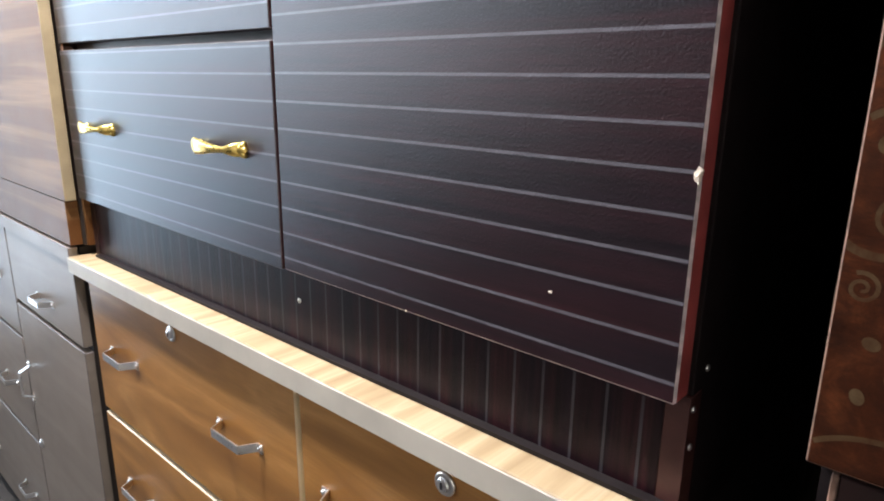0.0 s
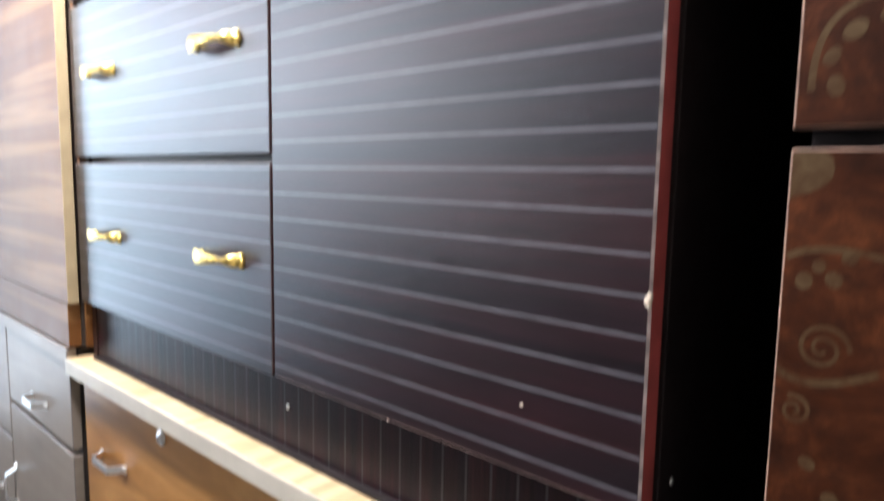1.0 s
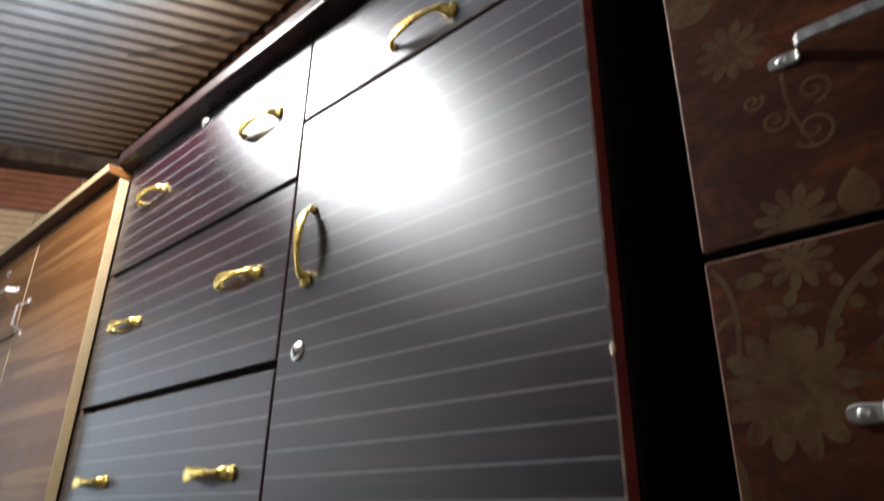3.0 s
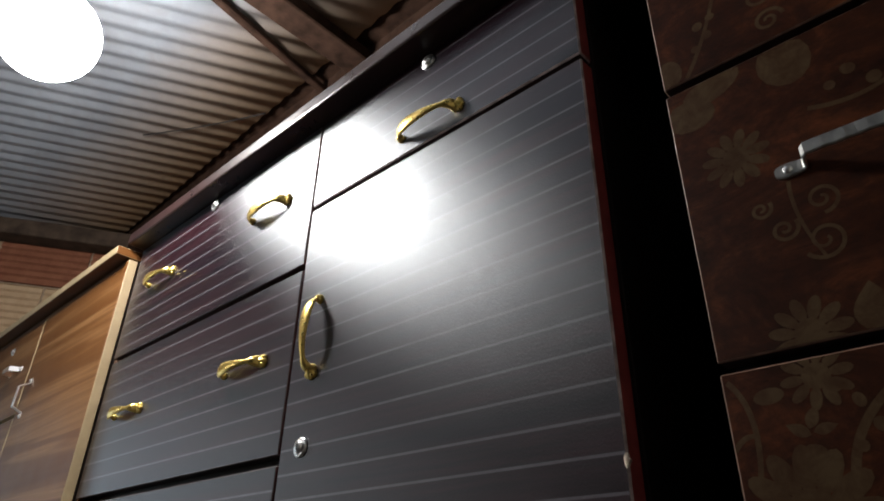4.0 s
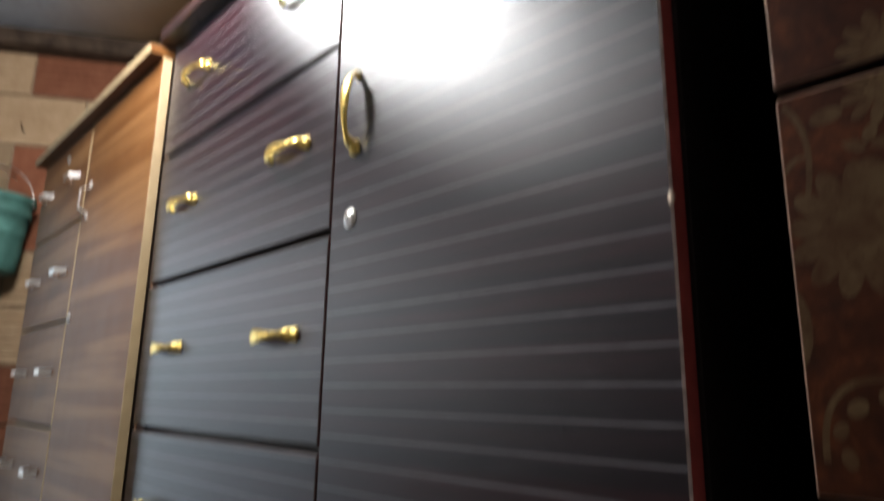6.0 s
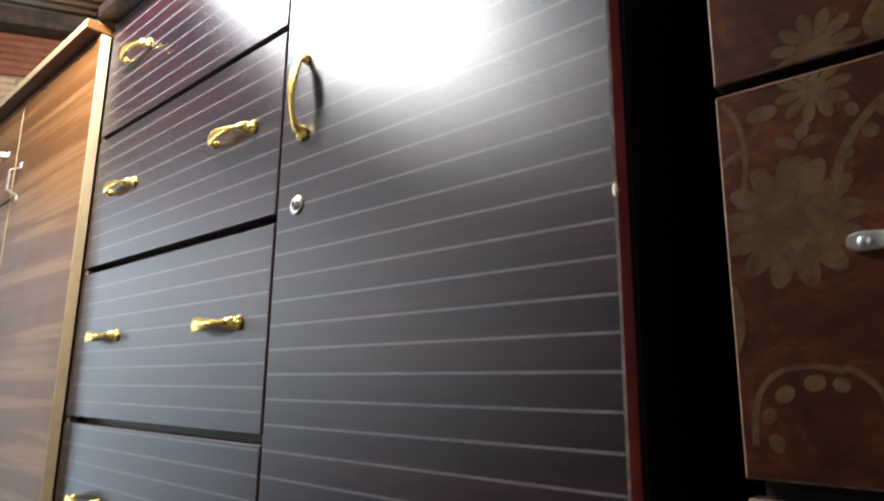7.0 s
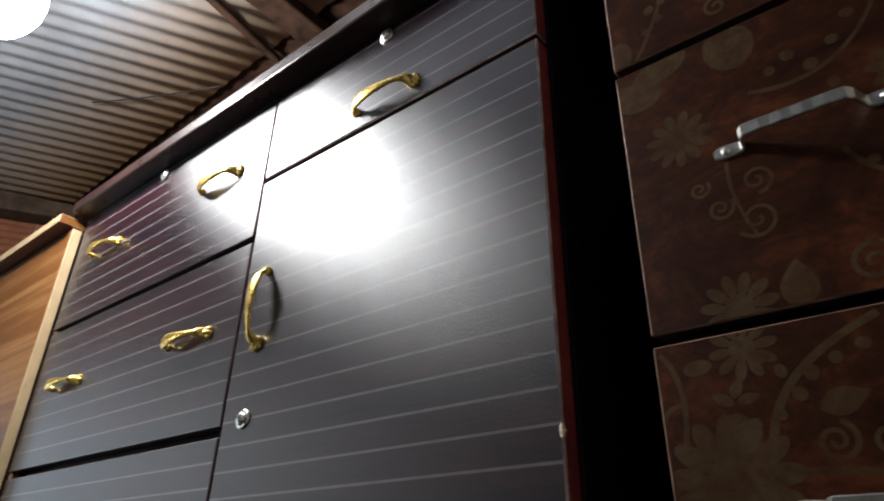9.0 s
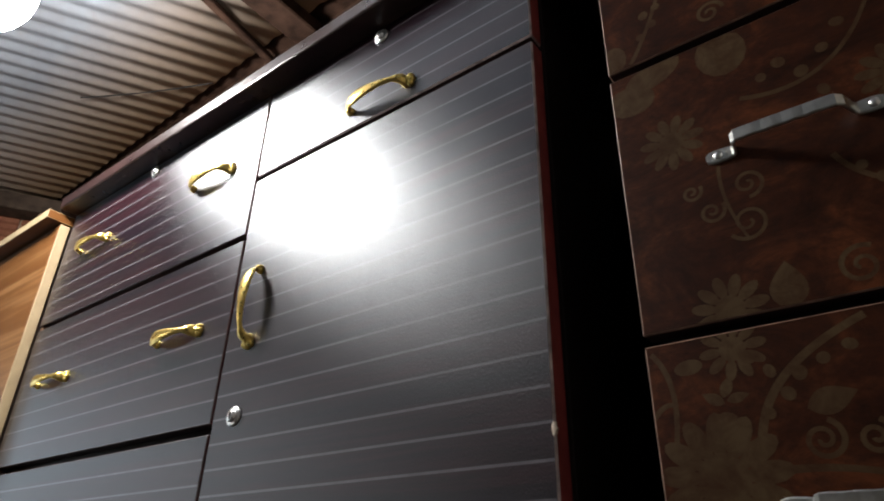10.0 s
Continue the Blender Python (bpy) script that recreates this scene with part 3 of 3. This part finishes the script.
# ---- floral brown cupboard ----
flor = thing("floral_cupboard", "red-brown cupboard with khaki flower print and zinc handles", "cupboard", (0, -0.020, 0))
FF = [M_FLORAL, M_CARCASS, M_WORN_BROWN]
FX0, FX1 = 0.578, 1.30
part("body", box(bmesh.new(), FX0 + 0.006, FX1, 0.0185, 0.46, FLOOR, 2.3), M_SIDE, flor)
part("plinth", box(bmesh.new(), FX0 + 0.017, FX1, 0.013, 0.018, FLOOR, 0.940, 0.001), M_CARCASS, flor)
part("stile", box(bmesh.new(), FX0 + 0.0125, FX0 + 0.0168, 0.0125, 0.018, 0.60, 0.940, 0.0008), M_WORN_BROWN, flor, "pale worn edge")
flower_fronts = []
for z0, z1 in ((0.9490, 1.2120), (1.2235, 1.4785), (1.4870, 1.7345), (1.7430, 2.0050), (2.0150, 2.28)):
    d = front("drawer_front", flor, FX0, FX1, z0, z1, mats=FF)
    flower_fronts.append(d)


def zinc_handle(parent, x, z):
    """A flat stepped zinc bar: rounded feet with screws, steep steps, a ribbed bridge."""
    bm = bmesh.new()
    line = [(-0.0590, 0.0, 0.0024), (-0.0575, 0.0, 0.0044), (-0.0545, 0.0, 0.0056), (-0.0500, 0.0, 0.0060), (-0.0430, 0.0, 0.0056), (-0.0385, -0.0006, 0.0050),
            (-0.0360, -0.0040, 0.0048), (-0.0345, -0.0170, 0.0048), (-0.0325, -0.0200, 0.0050)]
    line += [(-0.0280 + 0.0070 * k, -0.0200 - 0.0005 * (k % 2), 0.0052 - 0.0003 * (k % 2)) for k in range(9)]
    line += [(0.0330, -0.0200, 0.0050), (0.0360, -0.0170, 0.0048), (0.0410, -0.0040, 0.0048), (0.0435, -0.0006, 0.0050), (0.0470, 0.0, 0.0056),
             (0.0530, 0.0, 0.0060), (0.0575, 0.0, 0.0056), (0.0605, 0.0, 0.0044), (0.0620, 0.0, 0.0024)]
    rings = []
    for i, (px, py, hw) in enumerate(line):
        a, b = line[max(i - 1, 0)], line[min(i + 1, len(line) - 1)]
        d = Vector((b[0] - a[0], b[1] - a[1])).normalized()
        nx, ny = d.y * 0.0024, -d.x * 0.0024
        rings.append([bm.verts.new((px + nx * k, py + ny * k, hw * w)) for k, w in ((0.6, -1), (1, -0.8), (1, 0.8), (0.6, 1), (0, 1), (0, -1))])
    for a, b in zip(rings, rings[1:]):
        for i in range(6):
            j = (i + 1) % 6
            bm.faces.new((a[i], a[j], b[j], b[i]))
    bm.faces.new(rings[0])
    bm.faces.new(rings[-1])
    bar = part("handle", bm, M_STEEL, parent, "flat stepped zinc bar handle", (x, 0, z))
    flip = Matrix.Rotation(radians(90), 4, "X")
    for sx in (-0.0500, 0.0545):
        part("screw", lathe(bmesh.new(), [(0.0036, 0), (0.0034, 0.0010), (0.0022, 0.0018), (0, 0.0020)], 12, flip), M_CHROME, bar, "", (sx, -0.0024, 0), True)
    return bar


for d, hz in zip(flower_fronts, (1.105, 1.364, 1.618, 1.876, 2.14)):
    for hx in (0.706, 1.14):
        zinc_handle(d, hx - FX0, hz - d.location.z)

# ---- bulb on its cord, its ball enlarged to cover the glare ----
lamp = thing("bulb_with_glare", "glowing white bulb, widened to include its glare, hanging on a black cord", "lamp", LAMP_AT)
# radius of the bulb's bloom; the bulb itself is smaller
R = 0.090
part("globe", lathe(bmesh.new(), [(R * math.sin(a), -R * math.cos(a)) for a in (math.pi * 0.9 * k / 20 for k in range(21))], 28), M_GLOW, lamp, "glowing ball as wide as the bulb and its glare", smooth=True)
part("socket", lathe(bmesh.new(), [(0, 0.078), (0.028, 0.078), (0.028, 0.085), (0.02, 0.12), (0.018, 0.15), (0, 0.155)], 16), M_PLASTIC, lamp, "white lamp socket", smooth=True)
part("cord", lathe(bmesh.new(), [(0, 0.15), (0.003, 0.15), (0.003, 0.435), (0, 0.435)], 8), M_CABLE, lamp)

# ---- screws and small marks on the striped cupboard ----
def screw_head(parent, at, axis, r=0.0035):
    turn = Matrix.Rotation(radians(90), 4, axis)
    bm = lathe(bmesh.new(), [(r, 0), (r, 0.0008), (r * 0.6, 0.0017), (0, 0.002)], 10, turn)
    return part("screw", bm, M_STEEL, parent, "small screw head", at, True)


screw_head(chest, (0.010, 0.0199, 0.900), "X")
for y, z in ((0.026, 0.933), (0.028, 0.901), (0.047, 0.959)):
    screw_head(chest, (0.4937 if y < 0.04 else 0.4931, y, z), "Y", 0.003)

# ---- hollow clay blocks of the end wall ----
ROW, LONG, JOINT, GROOVES = 0.2145, 0.335, 0.010, 7


def clay_block(length):
    """A block whose face carries level grooves; u along x, its face at y 0."""
    h = ROW - JOINT
    prof = [(0.0, 0.0)]
    for k in range(GROOVES):
        a, b = h * k / GROOVES, h * (k + 1) / GROOVES
        prof += [(0.0, a + (b - a) * 0.22), (0.0, a + (b - a) * 0.72), (0.0095, a + (b - a) * 0.80), (0.0095, a + (b - a) * 0.95)]
    prof += [(0.0, h)]
    bm = bmesh.new()
    a = [bm.verts.new((0, y, z)) for y, z in prof]
    b = [bm.verts.new((length, y, z)) for y, z in prof]
    for i in range(len(prof) - 1):
        bm.faces.new((a[i], b[i], b[i + 1], a[i + 1]))
    back = [bm.verts.new(c) for c in ((0, 0.03, 0), (length, 0.03, 0), (length, 0.03, h), (0, 0.03, h))]
    bm.faces.new((a[0], back[0], back[1], b[0]))
    bm.faces.new((a[-1], b[-1], back[2], back[3]))
    bm.faces.new((*a, back[3], back[0]))
    bm.faces.new((*b, back[2], back[1]))
    me = bpy.data.meshes.new("clay_block")
    bmesh.ops.recalc_face_normals(bm, faces=bm.faces)
    bm.to_mesh(me)
    bm.free()
    return me


rnd = random.Random(7)
blocks = {}
for tone, material in (("red", M_BRICK), ("pale", M_BRICK_PALE)):
    blocks[tone] = clay_block(LONG)
    blocks[tone].materials.append(material)
# tones of the upper courses from the roof down: the course's first joint, then block by block
COURSES = [(0.010, "red", "pale"), (-0.125, "pale", "pale"), (-0.02, "red", "pale"), (-0.20, "red", "pale"), (0.02, "pale", "pale"),
           (-0.16, "pale", "pale"), (0.03, "red", "pale")]
for k in range(13):
    z0 = 2.443 - k * ROW
    first, here, before = COURSES[k % len(COURSES)]
    for j in range(-2, 3):
        u0 = first + j * (LONG + JOINT)
        if u0 < DOOR_U1 + 0.002 or u0 + LONG > 0.9 or z0 < FLOOR:
            continue
        tone = here if j == 0 else before if j == -1 else rnd.choice(("red", "pale"))
        ob = new("clay_block", blocks[tone])
        ob.parent = end_wall
        ob.location = (u0, rnd.uniform(-0.003, 0.002), z0 + JOINT / 2)

# ---- teal bucket hanging on the wall by its bail ----
spot = WALL_P + WALL_D * 0.005 + WALL_N * 0.150
bucket = thing("plastic_bucket", "teal plastic bucket hanging on a nail in the block wall", "bucket", (spot.x, spot.y, 1.690))
prof = [(0, 0), (0.098, 0), (0.104, 0.006), (0.112, 0.08), (0.114, 0.13), (0.117, 0.132), (0.1175, 0.138), (0.115, 0.140), (0.122, 0.200), (0.128, 0.202),
        (0.129, 0.216), (0.125, 0.218), (0.127, 0.252), (0.136, 0.254), (0.137, 0.275), (0.131, 0.277), (0.123, 0.25), (0.105, 0.02), (0, 0.012)]
part("pail", lathe(bmesh.new(), prof, 36), M_TEAL, bucket, "ribbed teal plastic pail", smooth=True)
ring = [Vector((0.135 * math.cos(a), 0, 0.25 + 0.150 * math.sin(a))) for a in (math.pi * k / 16 for k in range(17))]
bail = part("bail", sweep(bmesh.new(), ring, [(0.0022, 0.0022)] * 17, 8, Vector((0, 1, 0))), M_STEEL, bucket, "thin wire bail")
bail.rotation_euler = (0, 0, math.atan2(WALL_D.y, WALL_D.x))
nail_at = spot + Vector((0, 0, 1.690 + 0.400)) - WALL_N * 0.152
m_n = WALL_N.to_track_quat("Z", "Y").to_matrix().to_4x4()
part("nail", lathe(bmesh.new(), [(0, -0.02), (0.003, -0.02), (0.003, 0.165), (0.006, 0.166), (0.006, 0.168), (0, 0.169)], 10, m_n), M_STEEL, end_wall).matrix_world = Matrix.Translation(nail_at)

# ---- bent nail in the block wall ----
hook_at = WALL_P + WALL_D * 0.0035 + Vector((0, 0, 2.289))
hook = sweep(bmesh.new(), [hook_at + WALL_N * d + Vector((0, 0, h)) for d, h in ((-0.01, 0), (0.018, 0), (0.026, 0.004), (0.029, 0.016))], [(0.0026, 0.0026)] * 4, 8, WALL_D)
tagged(part("bent_nail", hook, M_IRON), "rusty bent nail in the clay block wall", "nail")

# ---- slack cable under the roof sheets ----
a, b = Vector((-1.16, 0.075, 2.684)), Vector((-0.76, 0.285, 2.684))
line = [a.lerp(b, k / 14) - Vector((0, 0, 0.008 * math.sin(math.pi * k / 14))) for k in range(15)]
tagged(part("ceiling_cable", sweep(bmesh.new(), line, [(0.0022, 0.0022)] * 15, 6), M_CABLE, smooth=True), "thin black cable slung under the zinc roof", "cable")


# ---- printed flowers on the brown fronts ----
class Print:
    """Flat shapes of one print, in the plane of a front; each lies a hair above the last."""

    def __init__(self, x0, z0, w, h):
        self.bm, self.k, self.box = bmesh.new(), 0, (x0, z0, w, h)

    def shape(self, pts, step=1):
        x0, z0, w, h = self.box
        self.k += step
        y = -0.00005 - 0.0000005 * self.k
        out = []
        for x, z in pts:
            px, pz = min(max(x - x0, 0.0012), w - 0.0012), min(max(z - z0, 0.0012), h - 0.0012)
            if not out or abs(px - out[-1][0]) + abs(pz - out[-1][1]) > 1e-5:
                out.append((px, pz))
        if len(out) > 2 and abs(out[0][0] - out[-1][0]) + abs(out[0][1] - out[-1][1]) < 1e-5:
            out.pop()
        area = sum(p[0] * q[1] - q[0] * p[1] for p, q in zip(out, out[1:] + out[:1]))
        if len(out) > 2 and abs(area) > 1e-7:
            self.bm.faces.new([self.bm.verts.new((px, y, pz)) for px, pz in out])

    def oval(self, cx, cz, rx, rz, turn=0.0, n=14):
        c, s_ = math.cos(turn), math.sin(turn)
        self.shape([(cx + rx * math.cos(a) * c - rz * math.sin(a) * s_, cz + rx * math.cos(a) * s_ + rz * math.sin(a) * c)
                    for a in (2 * math.pi * k / n for k in range(n))])

    def leaf(self, cx, cz, length, width, turn, n=8):
        c, s_ = math.cos(turn), math.sin(turn)
        side = [(length * (k / n - 0.5), width / 2 * math.sin(math.pi * (k / n) ** 0.8)) for k in range(n + 1)]
        pts = side + [(x, -z) for x, z in reversed(side[1:-1])]
        self.shape([(cx + x * c - z * s_, cz + x * s_ + z * c) for x, z in pts])

    def band(self, pts, w0, w1):
        """A strip along pts, narrowing from w0 to w1."""
        n = len(pts)
        for i in range(n - 1):
            quad = []
            for j, sign in ((i, 1), (i + 1, 1), (i + 1, -1), (i, -1)):
                p, q = pts[max(j - 1, 0)], pts[min(j + 1, n - 1)]
                dx, dz = q[0] - p[0], q[1] - p[1]
                ln = math.hypot(dx, dz) or 1.0
                w = (w0 + (w1 - w0) * j / (n - 1)) / 2 * sign
                quad.append((pts[j][0] - dz / ln * w, pts[j][1] + dx / ln * w))
            self.shape(quad, 0 if i else 1)

    def stem(self, p0, p1, p2, w0=0.0045, w1=0.0025, n=12):
        self.band([tuple((1 - t) ** 2 * a + 2 * t * (1 - t) * b + t * t * c for a, b, c in zip(p0, p1, p2)) for t in (k / n for k in range(n + 1))], w0, w1)

    def spiral(self, cx, cz, r, turns=1.6, start=0.0, hand=1, w=0.0035):
        n = int(22 * turns)
        self.band([(cx + r * (1 - 0.86 * k / n) * math.cos(start + hand * 2 * math.pi * turns * k / n),
                    cz + r * (1 - 0.86 * k / n) * math.sin(start + hand * 2 * math.pi * turns * k / n)) for k in range(n + 1)], w, w * 0.7)

    def flower(self, cx, cz, r, petals=12, a0=0.1, squash=1.0):
        for k in range(petals):
            a = a0 + 2 * math.pi * k / petals
            self.oval(cx + 0.68 * r * math.cos(a), cz + 0.68 * r * math.sin(a) * squash, 0.34 * r, 0.168 * r, a, 12)
        self.oval(cx, cz, 0.40 * r, 0.40 * r * squash, 0, 20)

    def berries(self, pts, r=0.0055):
        for k, (x, z) in enumerate(pts):
            self.oval(x, z, r * (0.62 + 0.3 * ((k * 7) % 5) / 5), r * (0.65 + 0.25 * ((k * 3) % 4) / 4), 0.7 * k)


def spray(p, cx, cz, s=1.0, mirror=1):
    """Scrolls, berries and leaves round one point, for the stretches of front that are hardly seen."""
    p.stem((cx - 0.06 * s * mirror, cz - 0.03 * s), (cx - 0.01 * s * mirror, cz + 0.05 * s), (cx + 0.06 * s * mirror, cz + 0.03 * s))
    p.spiral(cx + 0.045 * s * mirror, cz - 0.01 * s, 0.018 * s, 1.5, 1.0, mirror)
    p.spiral(cx - 0.02 * s * mirror, cz - 0.045 * s, 0.015 * s, 1.4, 2.0, -mirror)
    p.berries([(cx + (0.01 * k - 0.03) * s * mirror, cz + (0.012 + 0.006 * (k % 3)) * s) for k in range(7)])
    p.leaf(cx - 0.05 * s * mirror, cz + 0.015 * s, 0.035 * s, 0.016 * s, 0.8 * mirror)
    p.flower(cx + 0.10 * s * mirror, cz - 0.02 * s, 0.034 * s)


prints = [Print(0.588, d.location.z, FX1 - FX0, h) for d, h in zip(flower_fronts, (0.263, 0.255, 0.2475, 0.262, 0.265))]
p = prints[1]
p.flower(0.628, 1.382, 0.042, 13, 0.1, 1.02)
p.oval(0.586, 1.323, 0.010, 0.024)
p.stem((0.592, 1.472), (0.611, 1.450), (0.601, 1.405), 0.004, 0.0035)
p.stem((0.588, 1.425), (0.598, 1.438), (0.606, 1.432), 0.004, 0.003)
p.oval(0.617, 1.458, 0.010, 0.0055, 0.1)
p.flower(0.648, 1.466, 0.022, 10)
p.leaf(0.630, 1.434, 0.016, 0.008, 2.6)
p.leaf(0.640, 1.441, 0.016, 0.008, 1.1)
p.leaf(0.646, 1.433, 0.015, 0.007, 0.2)
p.oval(0.636, 1.418, 0.008, 0.0065)
p.stem((0.655, 1.402), (0.662, 1.449), (0.728, 1.473), 0.0055, 0.005, 16)
p.berries([(0.663, 1.420), (0.676, 1.431), (0.685, 1.443), (0.700, 1.450), (0.716, 1.456), (0.668, 1.447), (0.657, 1.458)], 0.0058)
p.leaf(0.699, 1.424, 0.030, 0.017, 0.25)
p.spiral(0.689, 1.401, 0.0125, 1.7, 1.2, -1)
p.spiral(0.716, 1.400, 0.0105, 1.6, 1.2, -1)
p.stem((0.662, 1.385), (0.700, 1.388), (0.745, 1.372), 0.005, 0.003)
p.stem((0.596, 1.244), (0.594, 1.304), (0.648, 1.289), 0.0040, 0.0034, 18)
p.stem((0.648, 1.291), (0.672, 1.284), (0.668, 1.250), 0.004, 0.003)
for cx, cz, rx, rz, turn in ((0.605, 1.262, 0.0055, 0.0040, 0.9), (0.615, 1.275, 0.0065, 0.0048, 0.6), (0.632, 1.282, 0.0062, 0.0050, 0.2), (0.646, 1.281, 0.0048, 0.0044, -0.4),
                             (0.608, 1.246, 0.0045, 0.0060, 0.3)):
    p.oval(cx, cz, rx, rz, turn)
spray(p, 0.79, 1.42)
spray(p, 0.98, 1.34, 1.1, -1)
spray(p, 1.16, 1.40)
p = prints[2]
for cx, cz, rx, rz, turn in ((0.604, 1.704, 0.023, 0.016, -0.2), (0.627, 1.724, 0.026, 0.014, 0.3), (0.684, 1.716, 0.020, 0.024, 0.2)):
    p.oval(cx, cz, rx, rz, turn)
p.flower(0.633, 1.646, 0.026, 11)
p.spiral(0.681, 1.588, 0.012, 1.5, -1.6, 1, 0.003)
p.spiral(0.676, 1.557, 0.015, 1.5, -2.6, 1, 0.003)
p.spiral(0.653, 1.573, 0.010, 1.5, 0.5, -1, 0.003)
p.spiral(0.641, 1.594, 0.008, 1.4, 0.5, -1, 0.003)
p.stem((0.664, 1.610), (0.660, 1.580), (0.674, 1.544), 0.003, 0.002)
p.leaf(0.691, 1.502, 0.036, 0.024, 1.5)
p.flower(0.652, 1.494, 0.026, 11)
p.stem((0.690, 1.664), (0.755, 1.640), (0.790, 1.715), 0.004, 0.003, 16)
p.berries([(0.708, 1.676), (0.722, 1.684), (0.735, 1.668), (0.752, 1.682), (0.766, 1.700), (0.745, 1.645)], 0.0065)
p.stem((0.738, 1.590), (0.752, 1.555), (0.800, 1.545), 0.004, 0.003)
p.berries([(0.752, 1.575), (0.762, 1.562), (0.775, 1.556), (0.788, 1.560)], 0.006)
p.spiral(0.735, 1.505, 0.014, 1.5, 1.0)
p.flower(0.790, 1.640, 0.026, 11)
spray(p, 0.88, 1.62)
spray(p, 1.08, 1.60, 1.1, -1)
p = prints[3]
p.oval(0.594, 1.757, 0.013, 0.017)
p.berries([(0.622, 1.772), (0.634, 1.782), (0.628, 1.796), (0.640, 1.800)], 0.006)
p.stem((0.610, 1.745), (0.640, 1.79), (0.655, 1.85), 0.004, 0.003)
p.spiral(0.683, 1.764, 0.012, 1.5)
p.spiral(0.680, 1.795, 0.014, 1.5, 2.0, -1)
spray(p, 0.78, 1.85)
spray(p, 1.0, 1.86, 1.1, -1)
p = prints[0]
p.leaf(0.597, 1.199, 0.034, 0.026, -2.1)
p.spiral(0.612, 1.099, 0.014, 1.9, 0.0, 1, 0.0028)
p.spiral(0.600, 1.060, 0.009, 1.6, 2.0, -1, 0.0026)
p.stem((0.588, 1.084), (0.605, 1.070), (0.640, 1.090), 0.005, 0.004)
p.stem((0.590, 1.150), (0.606, 1.162), (0.650, 1.150), 0.004, 0.003)
p.berries([(0.607, 1.146), (0.615, 1.139), (0.600, 1.137), (0.622, 1.152), (0.609, 1.030), (0.607, 0.998), (0.622, 1.012)], 0.006)
p.stem((0.590, 0.964), (0.620, 0.985), (0.680, 0.968), 0.0035, 0.003)
spray(p, 0.72, 1.08)
spray(prints[4], 0.72, 2.15)
for d, p in zip(flower_fronts, prints):
    tagged(part("flower_print", p.bm, M_PRINT, d, "khaki printed flowers and scrolls"), kind="stuff")
